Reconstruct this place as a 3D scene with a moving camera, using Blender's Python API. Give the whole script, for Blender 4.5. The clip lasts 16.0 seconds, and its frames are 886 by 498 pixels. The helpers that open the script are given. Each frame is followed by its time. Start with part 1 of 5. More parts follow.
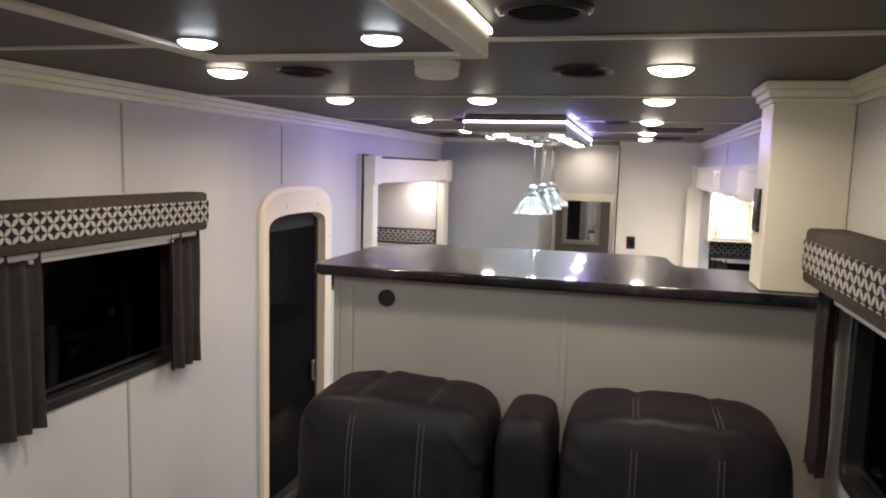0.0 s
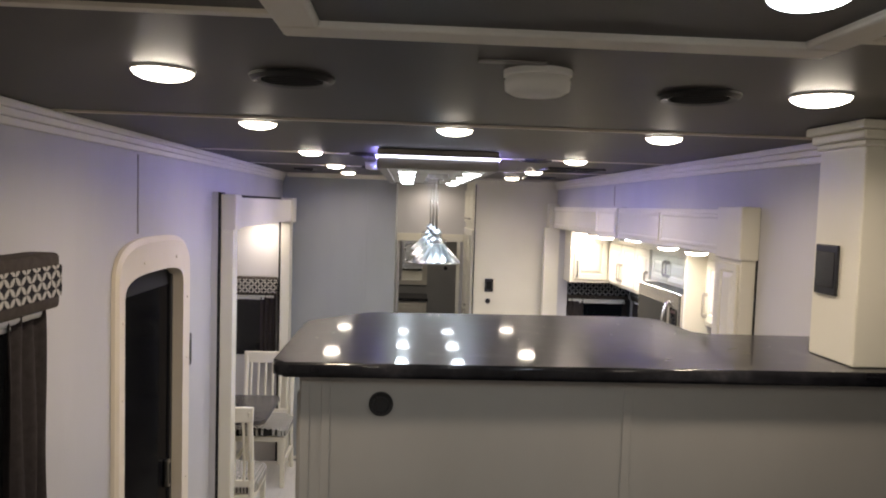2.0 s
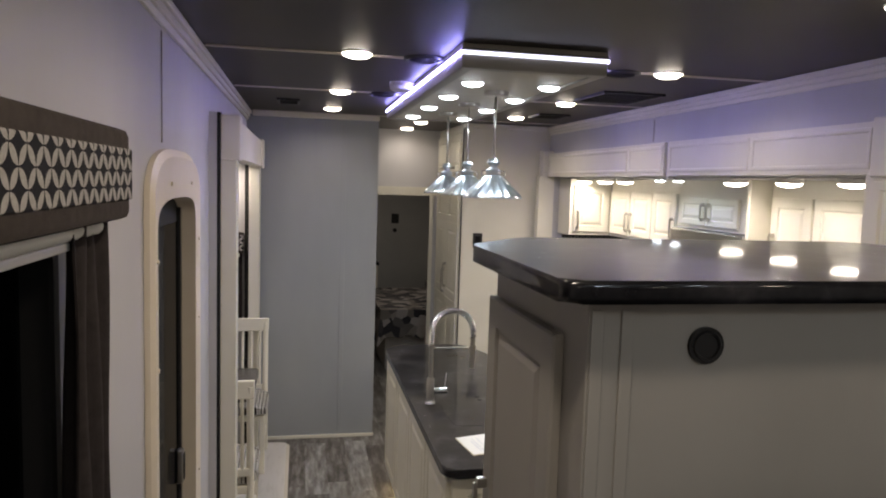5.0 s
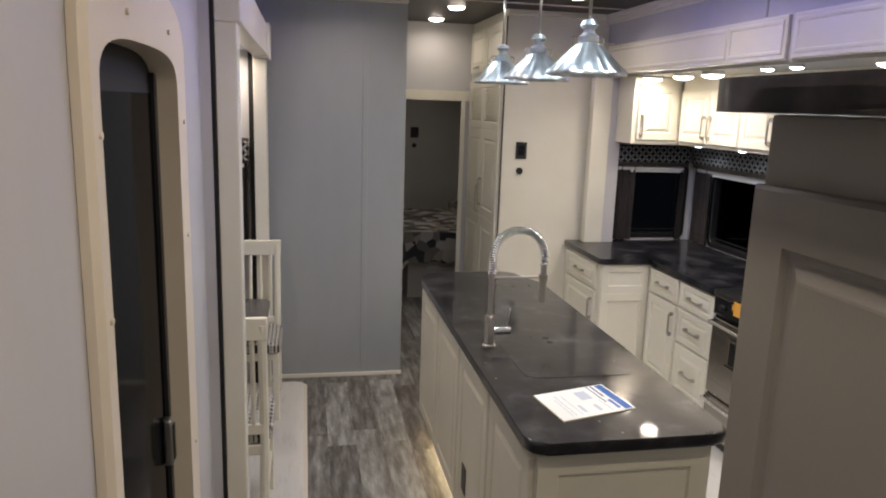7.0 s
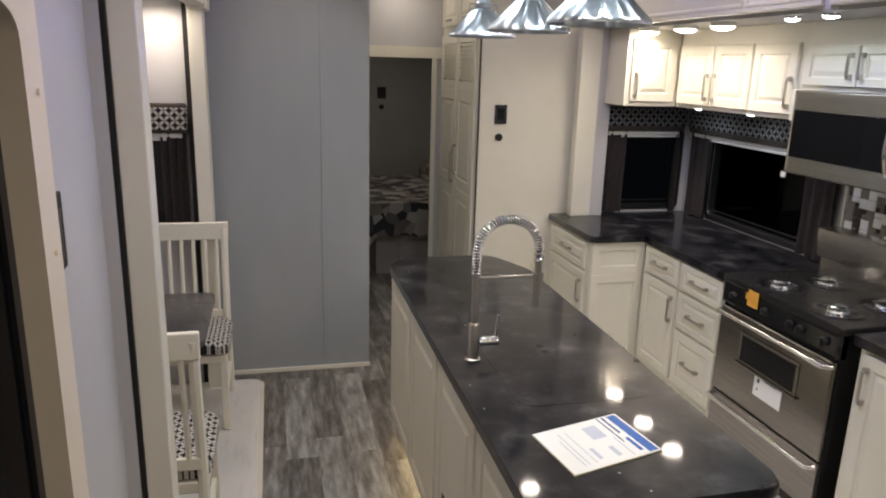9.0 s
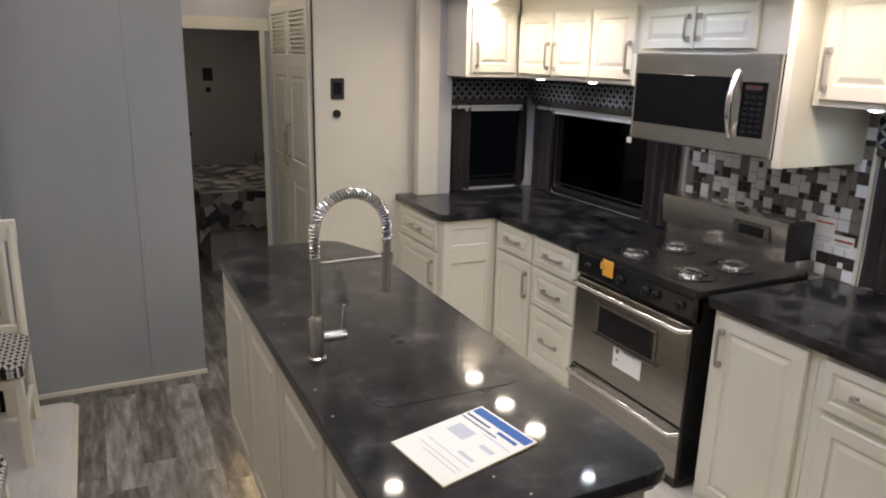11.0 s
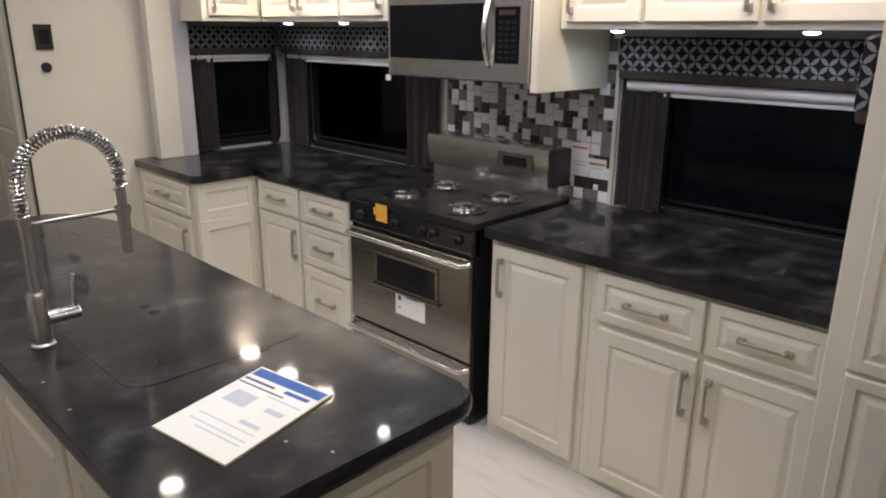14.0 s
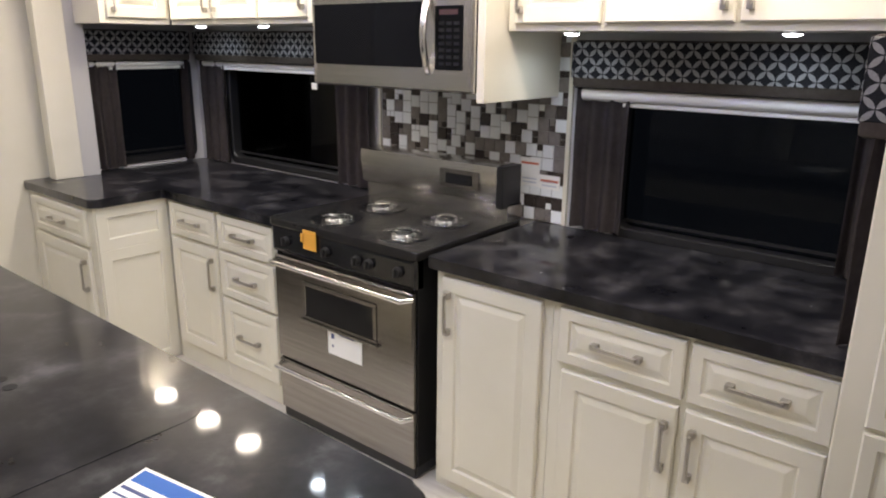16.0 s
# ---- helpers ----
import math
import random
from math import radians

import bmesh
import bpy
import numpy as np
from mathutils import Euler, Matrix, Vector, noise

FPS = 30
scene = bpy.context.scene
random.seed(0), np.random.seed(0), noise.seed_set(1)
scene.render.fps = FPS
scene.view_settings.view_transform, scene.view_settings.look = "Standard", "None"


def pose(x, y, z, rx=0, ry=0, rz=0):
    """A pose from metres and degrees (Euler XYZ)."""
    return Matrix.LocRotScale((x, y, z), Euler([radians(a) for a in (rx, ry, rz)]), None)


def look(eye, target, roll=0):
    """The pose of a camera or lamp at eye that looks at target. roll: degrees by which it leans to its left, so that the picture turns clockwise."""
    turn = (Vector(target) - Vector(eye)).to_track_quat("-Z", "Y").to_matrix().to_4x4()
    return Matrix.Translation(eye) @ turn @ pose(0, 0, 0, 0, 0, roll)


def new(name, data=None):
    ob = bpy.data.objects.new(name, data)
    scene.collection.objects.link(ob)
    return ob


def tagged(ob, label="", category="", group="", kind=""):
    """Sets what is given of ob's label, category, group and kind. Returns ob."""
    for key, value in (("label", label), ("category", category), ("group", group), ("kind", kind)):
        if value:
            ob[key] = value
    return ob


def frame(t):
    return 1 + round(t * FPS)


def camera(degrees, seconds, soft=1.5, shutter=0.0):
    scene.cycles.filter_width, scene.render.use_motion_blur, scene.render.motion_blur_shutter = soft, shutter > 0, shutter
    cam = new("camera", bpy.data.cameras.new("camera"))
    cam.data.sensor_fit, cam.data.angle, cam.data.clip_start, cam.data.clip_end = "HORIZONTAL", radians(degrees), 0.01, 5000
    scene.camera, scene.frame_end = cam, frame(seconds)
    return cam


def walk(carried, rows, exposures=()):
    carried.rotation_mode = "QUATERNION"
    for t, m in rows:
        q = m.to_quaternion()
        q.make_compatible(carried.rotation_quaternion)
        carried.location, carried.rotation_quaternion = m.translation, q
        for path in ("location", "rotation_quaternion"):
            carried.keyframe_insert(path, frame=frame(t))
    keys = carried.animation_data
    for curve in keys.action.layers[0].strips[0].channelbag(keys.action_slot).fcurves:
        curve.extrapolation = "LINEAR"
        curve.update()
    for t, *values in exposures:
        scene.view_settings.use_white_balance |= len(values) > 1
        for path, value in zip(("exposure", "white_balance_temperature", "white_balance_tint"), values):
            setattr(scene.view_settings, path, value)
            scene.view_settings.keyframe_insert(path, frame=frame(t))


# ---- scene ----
from mathutils.bvhtree import BVHTree

cam = camera(63.8, 16.0, 2.0)
PATH = [
    (0, (1.725, 1.141, 2.254), (1.22, 3.062, 2.022), 1.6),
    (0.5, (1.63, 1.253, 2.268), (1.327, 3.219, 2.063), 1.6),
    (1, (1.468, 1.454, 2.272), (1.32, 3.441, 2.096), 1.5),
    (1.5, (1.213, 1.613, 2.275), (1.176, 3.608, 2.14), 1.7),
    (2, (0.972, 1.725, 2.281), (1.074, 3.718, 2.161), 1.8),
    (2.5, (0.773, 1.889, 2.248), (1.049, 3.866, 2.135), 1.8),
    (3, (0.57, 2.038, 2.242), (0.943, 4.0, 2.127), 2.0),
    (5.5, (0.264, 2.592, 1.969), (0.659, 4.538, 1.731), 1.9),
    (6, (0.24, 2.8, 1.915), (0.631, 4.737, 1.61), 1.9),
    (6.5, (0.236, 3.032, 1.885), (0.626, 4.962, 1.537), 2.0),
    (7, (0.218, 3.264, 1.862), (0.597, 5.188, 1.469), 1.9),
    (7.5, (0.226, 3.467, 1.864), (0.609, 5.379, 1.418), 1.9),
    (8, (0.268, 3.636, 1.87), (0.665, 5.538, 1.398), 1.8),
    (8.5, (0.294, 3.727, 1.871), (0.701, 5.624, 1.387), 1.7),
    (9, (0.317, 3.8, 1.868), (0.773, 5.682, 1.366), 1.6),
    (9.5, (0.351, 3.89, 1.851), (0.916, 5.74, 1.343), 1.6),
    (10, (0.395, 3.951, 1.828), (1.085, 5.758, 1.318), 1.6),
    (12.5, (0.457, 4.191, 1.663), (1.486, 5.821, 1.130), 0.7),
    (13, (0.490, 4.205, 1.641), (1.628, 5.762, 1.112), 0.6),
    (13.5, (0.506, 4.217, 1.622), (1.796, 5.649, 1.086), 0.5),
    (14, (0.519, 4.226, 1.613), (1.882, 5.567, 1.028), 0.5),
    (14.5, (0.560, 4.275, 1.572), (1.965, 5.550, 0.937), 0.6),
    (15, (0.695, 4.389, 1.467), (2.141, 5.602, 0.806), 0.8),
    (15.5, (0.780, 4.433, 1.498), (2.237, 5.647, 0.864), 0.7),
    (16, (0.757, 4.470, 1.586), (2.247, 5.683, 1.029), 0.7),
]
walk(cam, [(t, look(eye, target, roll)) for t, eye, target, roll in PATH],
     [(0, 0.42), (1, 0.30), (2, 0.02), (3, -0.2), (5.5, -0.38), (6, -0.33), (7, -0.2), (7.5, -0.3), (8, -0.32), (10, -0.27), (13.5, -0.33), (14.5, -0.24), (16, 0.13)])

# ---- world, lights, exposure ----
night = bpy.data.worlds.new("night")
scene.world = night
night.use_nodes = True
night.node_tree.nodes["Background"].inputs[0].default_value = (0.070, 0.076, 0.095, 1)
night.node_tree.nodes["Background"].inputs[1].default_value = 1.0

WARM, COOL = (1.0, 0.862, 0.735), (0.78, 0.90, 1.0)
AMBER = (1.0, 0.83, 0.65)


def down_lamp(name, x, y, z, watts, colour, size=0.11, spread=160):
    data = bpy.data.lights.new(name, "AREA")
    data.shape, data.size, data.energy, data.color = "DISK", size, watts, colour
    data.spread = radians(spread)
    ob = new(name, data)
    ob.matrix_world = pose(x, y, z)
    return ob


# ---- materials ----
def shader(name, colour, rough=0.5, metal=0.0, spec=0.5, coat=0.0):
    m = bpy.data.materials.new(name)
    m.use_nodes = True
    b = m.node_tree.nodes["Principled BSDF"]
    b.inputs["Base Color"].default_value = (*colour, 1)
    b.inputs["Roughness"].default_value = rough
    b.inputs["Metallic"].default_value = metal
    b.inputs["Specular IOR Level"].default_value = spec
    b.inputs["Coat Weight"].default_value = coat
    return m


def node(m, kind, **values):
    n = m.node_tree.nodes.new(kind)
    for key, value in values.items():
        n.inputs[key.replace("_", " ")].default_value = value
    return n


def link(m, a, b):
    m.node_tree.links.new(a, b)


def bsdf(m):
    return m.node_tree.nodes["Principled BSDF"]


def coords(m, scale=(1, 1, 1), turn=(0, 0, 0)):
    tc, mp = node(m, "ShaderNodeTexCoord"), node(m, "ShaderNodeMapping")
    mp.inputs["Scale"].default_value = scale
    mp.inputs["Rotation"].default_value = turn
    link(m, tc.outputs["Object"], mp.inputs["Vector"])
    return mp.outputs["Vector"]


def ramp(m, source, stops):
    r = m.node_tree.nodes.new("ShaderNodeValToRGB")
    r.color_ramp.elements[0].position, r.color_ramp.elements[0].color = stops[0][0], (*stops[0][1], 1)
    r.color_ramp.elements[1].position, r.color_ramp.elements[1].color = stops[-1][0], (*stops[-1][1], 1)
    for p, c in stops[1:-1]:
        r.color_ramp.elements.new(p).color = (*c, 1)
    link(m, source, r.inputs["Fac"])
    return r.outputs["Color"]


def mottled(name, stops, scale, rough=0.5, metal=0.0, bump=0.0, fine=80.0, stretch=(1, 1, 1), detail=6, spec=0.5, rough_var=0.0, coat=0.0):
    """Noise-coloured surface with a fine relief."""
    m = shader(name, stops[0][1], rough, metal, spec, coat)
    v = coords(m, stretch)
    n = node(m, "ShaderNodeTexNoise", Scale=scale, Detail=detail, Roughness=0.6)
    link(m, v, n.inputs["Vector"])
    link(m, ramp(m, n.outputs["Fac"], stops), bsdf(m).inputs["Base Color"])
    f = node(m, "ShaderNodeTexNoise", Scale=fine, Detail=3)
    link(m, v, f.inputs["Vector"])
    if bump:
        b = node(m, "ShaderNodeBump", Strength=bump, Distance=0.002)
        link(m, f.outputs["Fac"], b.inputs["Height"])
        link(m, b.outputs["Normal"], bsdf(m).inputs["Normal"])
    if rough_var:
        r = node(m, "ShaderNodeMapRange")
        r.inputs["To Min"].default_value, r.inputs["To Max"].default_value = rough - rough_var, rough + rough_var
        link(m, n.outputs["Fac"], r.inputs["Value"])
        link(m, r.outputs["Result"], bsdf(m).inputs["Roughness"])
    return m


def emitter(name, colour, strength):
    m = bpy.data.materials.new(name)
    m.use_nodes = True
    m.node_tree.nodes.remove(bsdf(m))
    e = node(m, "ShaderNodeEmission", Color=(*colour, 1), Strength=strength)
    link(m, e.outputs[0], m.node_tree.nodes["Material Output"].inputs[0])
    return m


def petals(name, size, ground, petal, fat=1.12, axes=("X", "Z")):
    """Fabric with a lattice of crossed pointed petals, size: metres between crossings."""
    m = shader(name, ground, 0.85, spec=0.2)
    tc, sep = node(m, "ShaderNodeTexCoord"), node(m, "ShaderNodeSeparateXYZ")
    link(m, tc.outputs["Object"], sep.inputs[0])

    def calc(op, a, b=None):
        n = m.node_tree.nodes.new("ShaderNodeMath")
        n.operation = op
        for k, value in enumerate((a, b)):
            if value is None:
                continue
            if isinstance(value, (int, float)):
                n.inputs[k].default_value = value
            else:
                link(m, value, n.inputs[k])
        return n.outputs[0]

    if axes == ("XY", "Z"):
        flat, tall = calc("ADD", sep.outputs["X"], sep.outputs["Y"]), sep.outputs["Z"]
    else:
        flat, tall = sep.outputs[axes[0]], sep.outputs[axes[1]]
    p = calc("MULTIPLY", calc("ADD", flat, tall), 0.7071 / size)
    q = calc("MULTIPLY", calc("SUBTRACT", flat, tall), 0.7071 / size)

    def lens(a, b):
        off = calc("ABSOLUTE", calc("SUBTRACT", calc("FRACT", a), 0.5))
        along = calc("SUBTRACT", calc("FRACT", calc("ADD", b, 0.5)), 0.5)
        half = calc("SUBTRACT", calc("SQRT", calc("SUBTRACT", 0.5, calc("MULTIPLY", along, along))), 0.5)
        return calc("LESS_THAN", off, calc("MULTIPLY", calc("SUBTRACT", half, 0.035), fat))

    hit = calc("MAXIMUM", lens(p, q), lens(q, p))
    weave = node(m, "ShaderNodeTexNoise", Scale=220.0, Detail=2)
    link(m, tc.outputs["Object"], weave.inputs["Vector"])
    light = ramp(m, weave.outputs["Fac"], [(0.3, tuple(c * 0.8 for c in petal)), (0.7, petal)])
    dark = ramp(m, weave.outputs["Fac"], [(0.3, tuple(c * 0.6 for c in ground)), (0.7, ground)])
    mix = m.node_tree.nodes.new("ShaderNodeMix")
    mix.data_type = "RGBA"
    link(m, hit, mix.inputs[0])
    link(m, dark, mix.inputs[6])
    link(m, light, mix.inputs[7])
    link(m, mix.outputs[2], bsdf(m).inputs["Base Color"])
    return m


def per_object(name, stops, scale, stretch, rough, bump=0.15, fine=60.0, shift=0.5):
    """Plank or tile: each piece shifts the pattern and its tone at random."""
    m = shader(name, stops[0][1], rough)
    tc, info = node(m, "ShaderNodeTexCoord"), node(m, "ShaderNodeObjectInfo")
    geo = node(m, "ShaderNodeNewGeometry")
    add = m.node_tree.nodes.new("ShaderNodeVectorMath")
    add.operation = "MULTIPLY_ADD"
    link(m, info.outputs["Random"], add.inputs[0])
    add.inputs[1].default_value = (17.0, 31.0, 7.0)
    link(m, geo.outputs["Position"], add.inputs[2])
    mp = node(m, "ShaderNodeMapping")
    mp.inputs["Scale"].default_value = stretch
    link(m, add.outputs[0], mp.inputs["Vector"])
    n = node(m, "ShaderNodeTexNoise", Scale=scale, Detail=7, Roughness=0.65)
    link(m, mp.outputs["Vector"], n.inputs["Vector"])
    tone = m.node_tree.nodes.new("ShaderNodeMath")
    tone.operation = "MULTIPLY_ADD"
    link(m, info.outputs["Random"], tone.inputs[0])
    tone.inputs[1].default_value = shift
    tone.inputs[2].default_value = -shift / 2
    total = m.node_tree.nodes.new("ShaderNodeMath")
    link(m, n.outputs["Fac"], total.inputs[0])
    link(m, tone.outputs[0], total.inputs[1])
    link(m, ramp(m, total.outputs[0], stops), bsdf(m).inputs["Base Color"])
    f = node(m, "ShaderNodeTexNoise", Scale=fine, Detail=4)
    link(m, mp.outputs["Vector"], f.inputs["Vector"])
    b = node(m, "ShaderNodeBump", Strength=bump, Distance=0.002)
    link(m, f.outputs["Fac"], b.inputs["Height"])
    link(m, b.outputs["Normal"], bsdf(m).inputs["Normal"])
    return m


WALL = mottled("grey_wall_vinyl", [(0.3, (0.49, 0.48, 0.485)), (0.7, (0.535, 0.525, 0.53))], 3.0, 0.55, bump=0.12, fine=260, stretch=(1, 1, 0.3), spec=0.35)
PANEL = mottled("greige_panel", [(0.3, (0.315, 0.30, 0.275)), (0.7, (0.35, 0.335, 0.31))], 3.0, 0.5, bump=0.1, fine=260, stretch=(1, 1, 0.3), spec=0.35)
CEIL = mottled("dark_ceiling_panel", [(0.3, (0.034, 0.028, 0.025)), (0.7, (0.044, 0.037, 0.034))], 2.0, 0.46, bump=0.05, fine=150, spec=0.25)
CREAM = mottled("cream_paint", [(0.3, (0.695, 0.665, 0.56)), (0.7, (0.735, 0.705, 0.61))], 4.0, 0.35, bump=0.03, fine=120, spec=0.5)
FRAME = mottled("door_frame_plastic", [(0.3, (0.74, 0.66, 0.53)), (0.7, (0.78, 0.70, 0.58))], 3.0, 0.4, bump=0.03, fine=120)
SEAM = shader("seam_strip", (0.58, 0.53, 0.45), 0.4)
STONE = mottled("black_marbled_counter", [(0.36, (0.006, 0.006, 0.008)), (0.49, (0.013, 0.013, 0.016)), (0.58, (0.027, 0.026, 0.030)), (0.72, (0.075, 0.073, 0.078))], 7.5, 0.30, fine=90, detail=12, rough_var=0.08, spec=0.10, coat=0.55)
bsdf(STONE).inputs["Coat Roughness"].default_value = 0.05


def dusty(m, amount):
    """Sparse pale flecks of dust over a dark polished surface."""
    base = bsdf(m).inputs["Base Color"].links[0].from_socket
    vor = node(m, "ShaderNodeTexVoronoi", Scale=26.0)
    link(m, coords(m), vor.inputs["Vector"])
    pick = node(m, "ShaderNodeSeparateColor")
    link(m, vor.outputs["Color"], pick.inputs[0])

    def calc(op, a, b):
        n = m.node_tree.nodes.new("ShaderNodeMath")
        n.operation = op
        for k, value in enumerate((a, b)):
            if isinstance(value, float):
                n.inputs[k].default_value = value
            else:
                link(m, value, n.inputs[k])
        return n.outputs[0]

    fleck = calc("MULTIPLY", calc("LESS_THAN", vor.outputs["Distance"], calc("MULTIPLY", pick.outputs[1], 0.11)), calc("GREATER_THAN", pick.outputs[0], 1.0 - amount))
    mix = m.node_tree.nodes.new("ShaderNodeMix")
    mix.data_type = "RGBA"
    link(m, fleck, mix.inputs[0])
    link(m, base, mix.inputs[6])
    mix.inputs[7].default_value = (0.32, 0.32, 0.32, 1)
    link(m, mix.outputs[2], bsdf(m).inputs["Base Color"])


dusty(STONE, 0.17)
# range fronts: colour lowered to offset the strong lamp light on them
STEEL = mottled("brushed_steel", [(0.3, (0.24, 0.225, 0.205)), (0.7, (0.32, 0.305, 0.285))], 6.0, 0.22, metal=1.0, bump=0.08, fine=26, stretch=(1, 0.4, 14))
# same steel for microwave and backguard, bright reflections put into a paler colour
STEEL_LIT = mottled("lit_brushed_steel", [(0.3, (0.62, 0.60, 0.56)), (0.7, (0.74, 0.71, 0.67))], 6.0, 0.24, metal=1.0, bump=0.07, fine=26, stretch=(1, 0.4, 14))
CHROME = shader("chrome", (0.80, 0.80, 0.80), 0.16, 1.0)
NICKEL = shader("brushed_nickel", (0.50, 0.48, 0.45), 0.3, 1.0)
COOKTOP = mottled("cooktop_enamel", [(0.3, (0.012, 0.012, 0.013)), (0.7, (0.019, 0.018, 0.018))], 8, 0.26, fine=60, spec=0.28)
ENAMEL = mottled("black_enamel", [(0.3, (0.008, 0.008, 0.009)), (0.7, (0.013, 0.013, 0.014))], 8, 0.12, fine=60)
DARKGLASS = shader("black_appliance_glass", (0.006, 0.006, 0.007), 0.06, spec=0.22)
BLACK = shader("black_plastic", (0.012, 0.012, 0.013), 0.4)
RUBBER = shader("black_rubber_seal", (0.008, 0.008, 0.008), 0.8)
LEATHER = mottled("black_leather", [(0.3, (0.009, 0.008, 0.010)), (0.7, (0.014, 0.012, 0.015))], 7, 0.5, spec=0.16, bump=0.35, fine=130, rough_var=0.06)
STITCH = shader("grey_thread", (0.055, 0.055, 0.055), 0.8)
TAUPE = mottled("taupe_fabric", [(0.3, (0.045, 0.037, 0.032)), (0.7, (0.064, 0.054, 0.047))], 40, 0.9, bump=0.4, fine=420, spec=0.15)
CLOTH = mottled("dark_curtain_cloth", [(0.3, (0.031, 0.026, 0.026)), (0.7, (0.046, 0.039, 0.039))], 40, 0.9, bump=0.4, fine=420, spec=0.12)
PETAL = petals("petal_fabric", 0.037, (0.014, 0.014, 0.018), (0.42, 0.40, 0.37), axes=("XY", "Z"))
# petal fabric below the wall cabinets, their shade put into duller petals
PETAL_SHADED = petals("shaded_petal_fabric", 0.039, (0.012, 0.013, 0.018), (0.24, 0.24, 0.25), fat=1.0, axes=("XY", "Z"))
SEATP = petals("petal_seat_fabric", 0.030, (0.020, 0.018, 0.017), (0.52, 0.50, 0.46), axes=("X", "Y"))
WHITE = shader("white_plastic", (0.75, 0.74, 0.71), 0.45)
LIGHTFLOOR = per_object("pale_slide_floor", [(0.30, (0.34, 0.315, 0.285)), (0.5, (0.49, 0.465, 0.43)), (0.70, (0.60, 0.575, 0.54))], 4.0, (9, 1.2, 9), 0.4, fine=40)
PLANK = per_object("grey_vinyl_plank", [(0.30, (0.060, 0.051, 0.044)), (0.44, (0.125, 0.113, 0.102)), (0.58, (0.22, 0.212, 0.20)), (0.72, (0.35, 0.342, 0.325))], 7.5, (3.4, 0.62, 1), 0.34, fine=60, shift=0.20)
GROUT = shader("floor_joint", (0.05, 0.048, 0.045), 0.7)
DARKWOOD = mottled("dark_table_top", [(0.35, (0.05, 0.046, 0.046)), (0.7, (0.09, 0.085, 0.085))], 5, 0.22, fine=60)
PAPER = shader("white_paper", (0.86, 0.86, 0.85), 0.55)
BLUE = shader("blue_ink", (0.015, 0.11, 0.42), 0.5)
INK = shader("navy_ink", (0.05, 0.07, 0.20), 0.5)
PALEINK = shader("pale_grey_ink", (0.55, 0.58, 0.68), 0.5)
ORANGE = shader("orange_tag", (0.85, 0.42, 0.06), 0.6)
RED = shader("red_ink", (0.55, 0.13, 0.07), 0.5)
BEDWALL = mottled("bedroom_wall", [(0.3, (0.34, 0.34, 0.32)), (0.7, (0.38, 0.38, 0.36))], 3, 0.6, bump=0.1, fine=200)
WARM_LENS = emitter("warm_lamp_lens", (1.0, 0.88, 0.72), 25.0)
COOL_LENS = emitter("cool_lamp_lens", (0.86, 0.94, 1.0), 20.0)
LED_GLOW = emitter("violet_led", (0.34, 0.31, 1.0), 76.0)
LED_WHITE = emitter("warm_white_led", (1.0, 0.92, 0.75), 5.0)
LED_PALE = emitter("pale_violet_led", (0.80, 0.80, 1.0), 5.0)
TOE_LED = emitter("toe_kick_led", (1.0, 0.80, 0.50), 22.0)

GLASS = bpy.data.materials.new("dark_window_glass")
GLASS.use_nodes = True
GLASS.node_tree.nodes.remove(bsdf(GLASS))
_t = node(GLASS, "ShaderNodeBsdfTransparent", Color=(0.16, 0.17, 0.18, 1))
_g = node(GLASS, "ShaderNodeBsdfGlossy", Color=(0.30, 0.31, 0.33, 1), Roughness=0.03)
_f = node(GLASS, "ShaderNodeFresnel", IOR=1.38)
_m = node(GLASS, "ShaderNodeMixShader")
link(GLASS, _f.outputs[0], _m.inputs[0])
link(GLASS, _t.outputs[0], _m.inputs[1])
link(GLASS, _g.outputs[0], _m.inputs[2])
link(GLASS, _m.outputs[0], GLASS.node_tree.nodes["Material Output"].inputs[0])

SHADE = mottled("galvanised_shade", [(0.35, (0.45, 0.50, 0.54)), (0.65, (0.68, 0.73, 0.77))], 14, 0.28, metal=1.0, fine=60)


# ---- mesh helpers ----
def finish(bm, smooth=False, angle=40):
    bmesh.ops.recalc_face_normals(bm, faces=bm.faces)
    if smooth:
        for f in bm.faces:
            f.smooth = True
        limit = radians(angle)
        for e in bm.edges:
            if len(e.link_faces) == 2 and e.calc_face_angle(0) > limit:
                e.smooth = False
        for f in bm.faces:
            if len(f.verts) > 4:
                f.smooth = False
    return bm


def thing(name, label, category, x=0, y=0, z=0, group="", kind=""):
    ob = new(name)
    ob.empty_display_size = 0.05
    ob.matrix_basis = Matrix.Translation((x, y, z))
    return tagged(ob, label, category, group, kind)


def part(name, bm, material, parent=None, label="", smooth=False, angle=40):
    """Links a bmesh given in world metres as one mesh object, under a thing or a part."""
    me = bpy.data.meshes.new(name)
    finish(bm, smooth, angle)
    bm.to_mesh(me)
    bm.free()
    me.materials.append(material)
    ob = new(name, me)
    if parent is not None:
        ob.parent = parent
        if parent.type == "EMPTY":
            ob.matrix_parent_inverse = parent.matrix_basis.inverted()
    return tagged(ob, label)


def lone(name, bm, material, label, category="", group="", kind="", smooth=False):
    return tagged(part(name, bm, material, None, "", smooth), label, category, group, kind)


def setting(name, bm, material, label="", smooth=False):
    return tagged(part(name, bm, material, None, "", smooth), label, "", "", "structure")


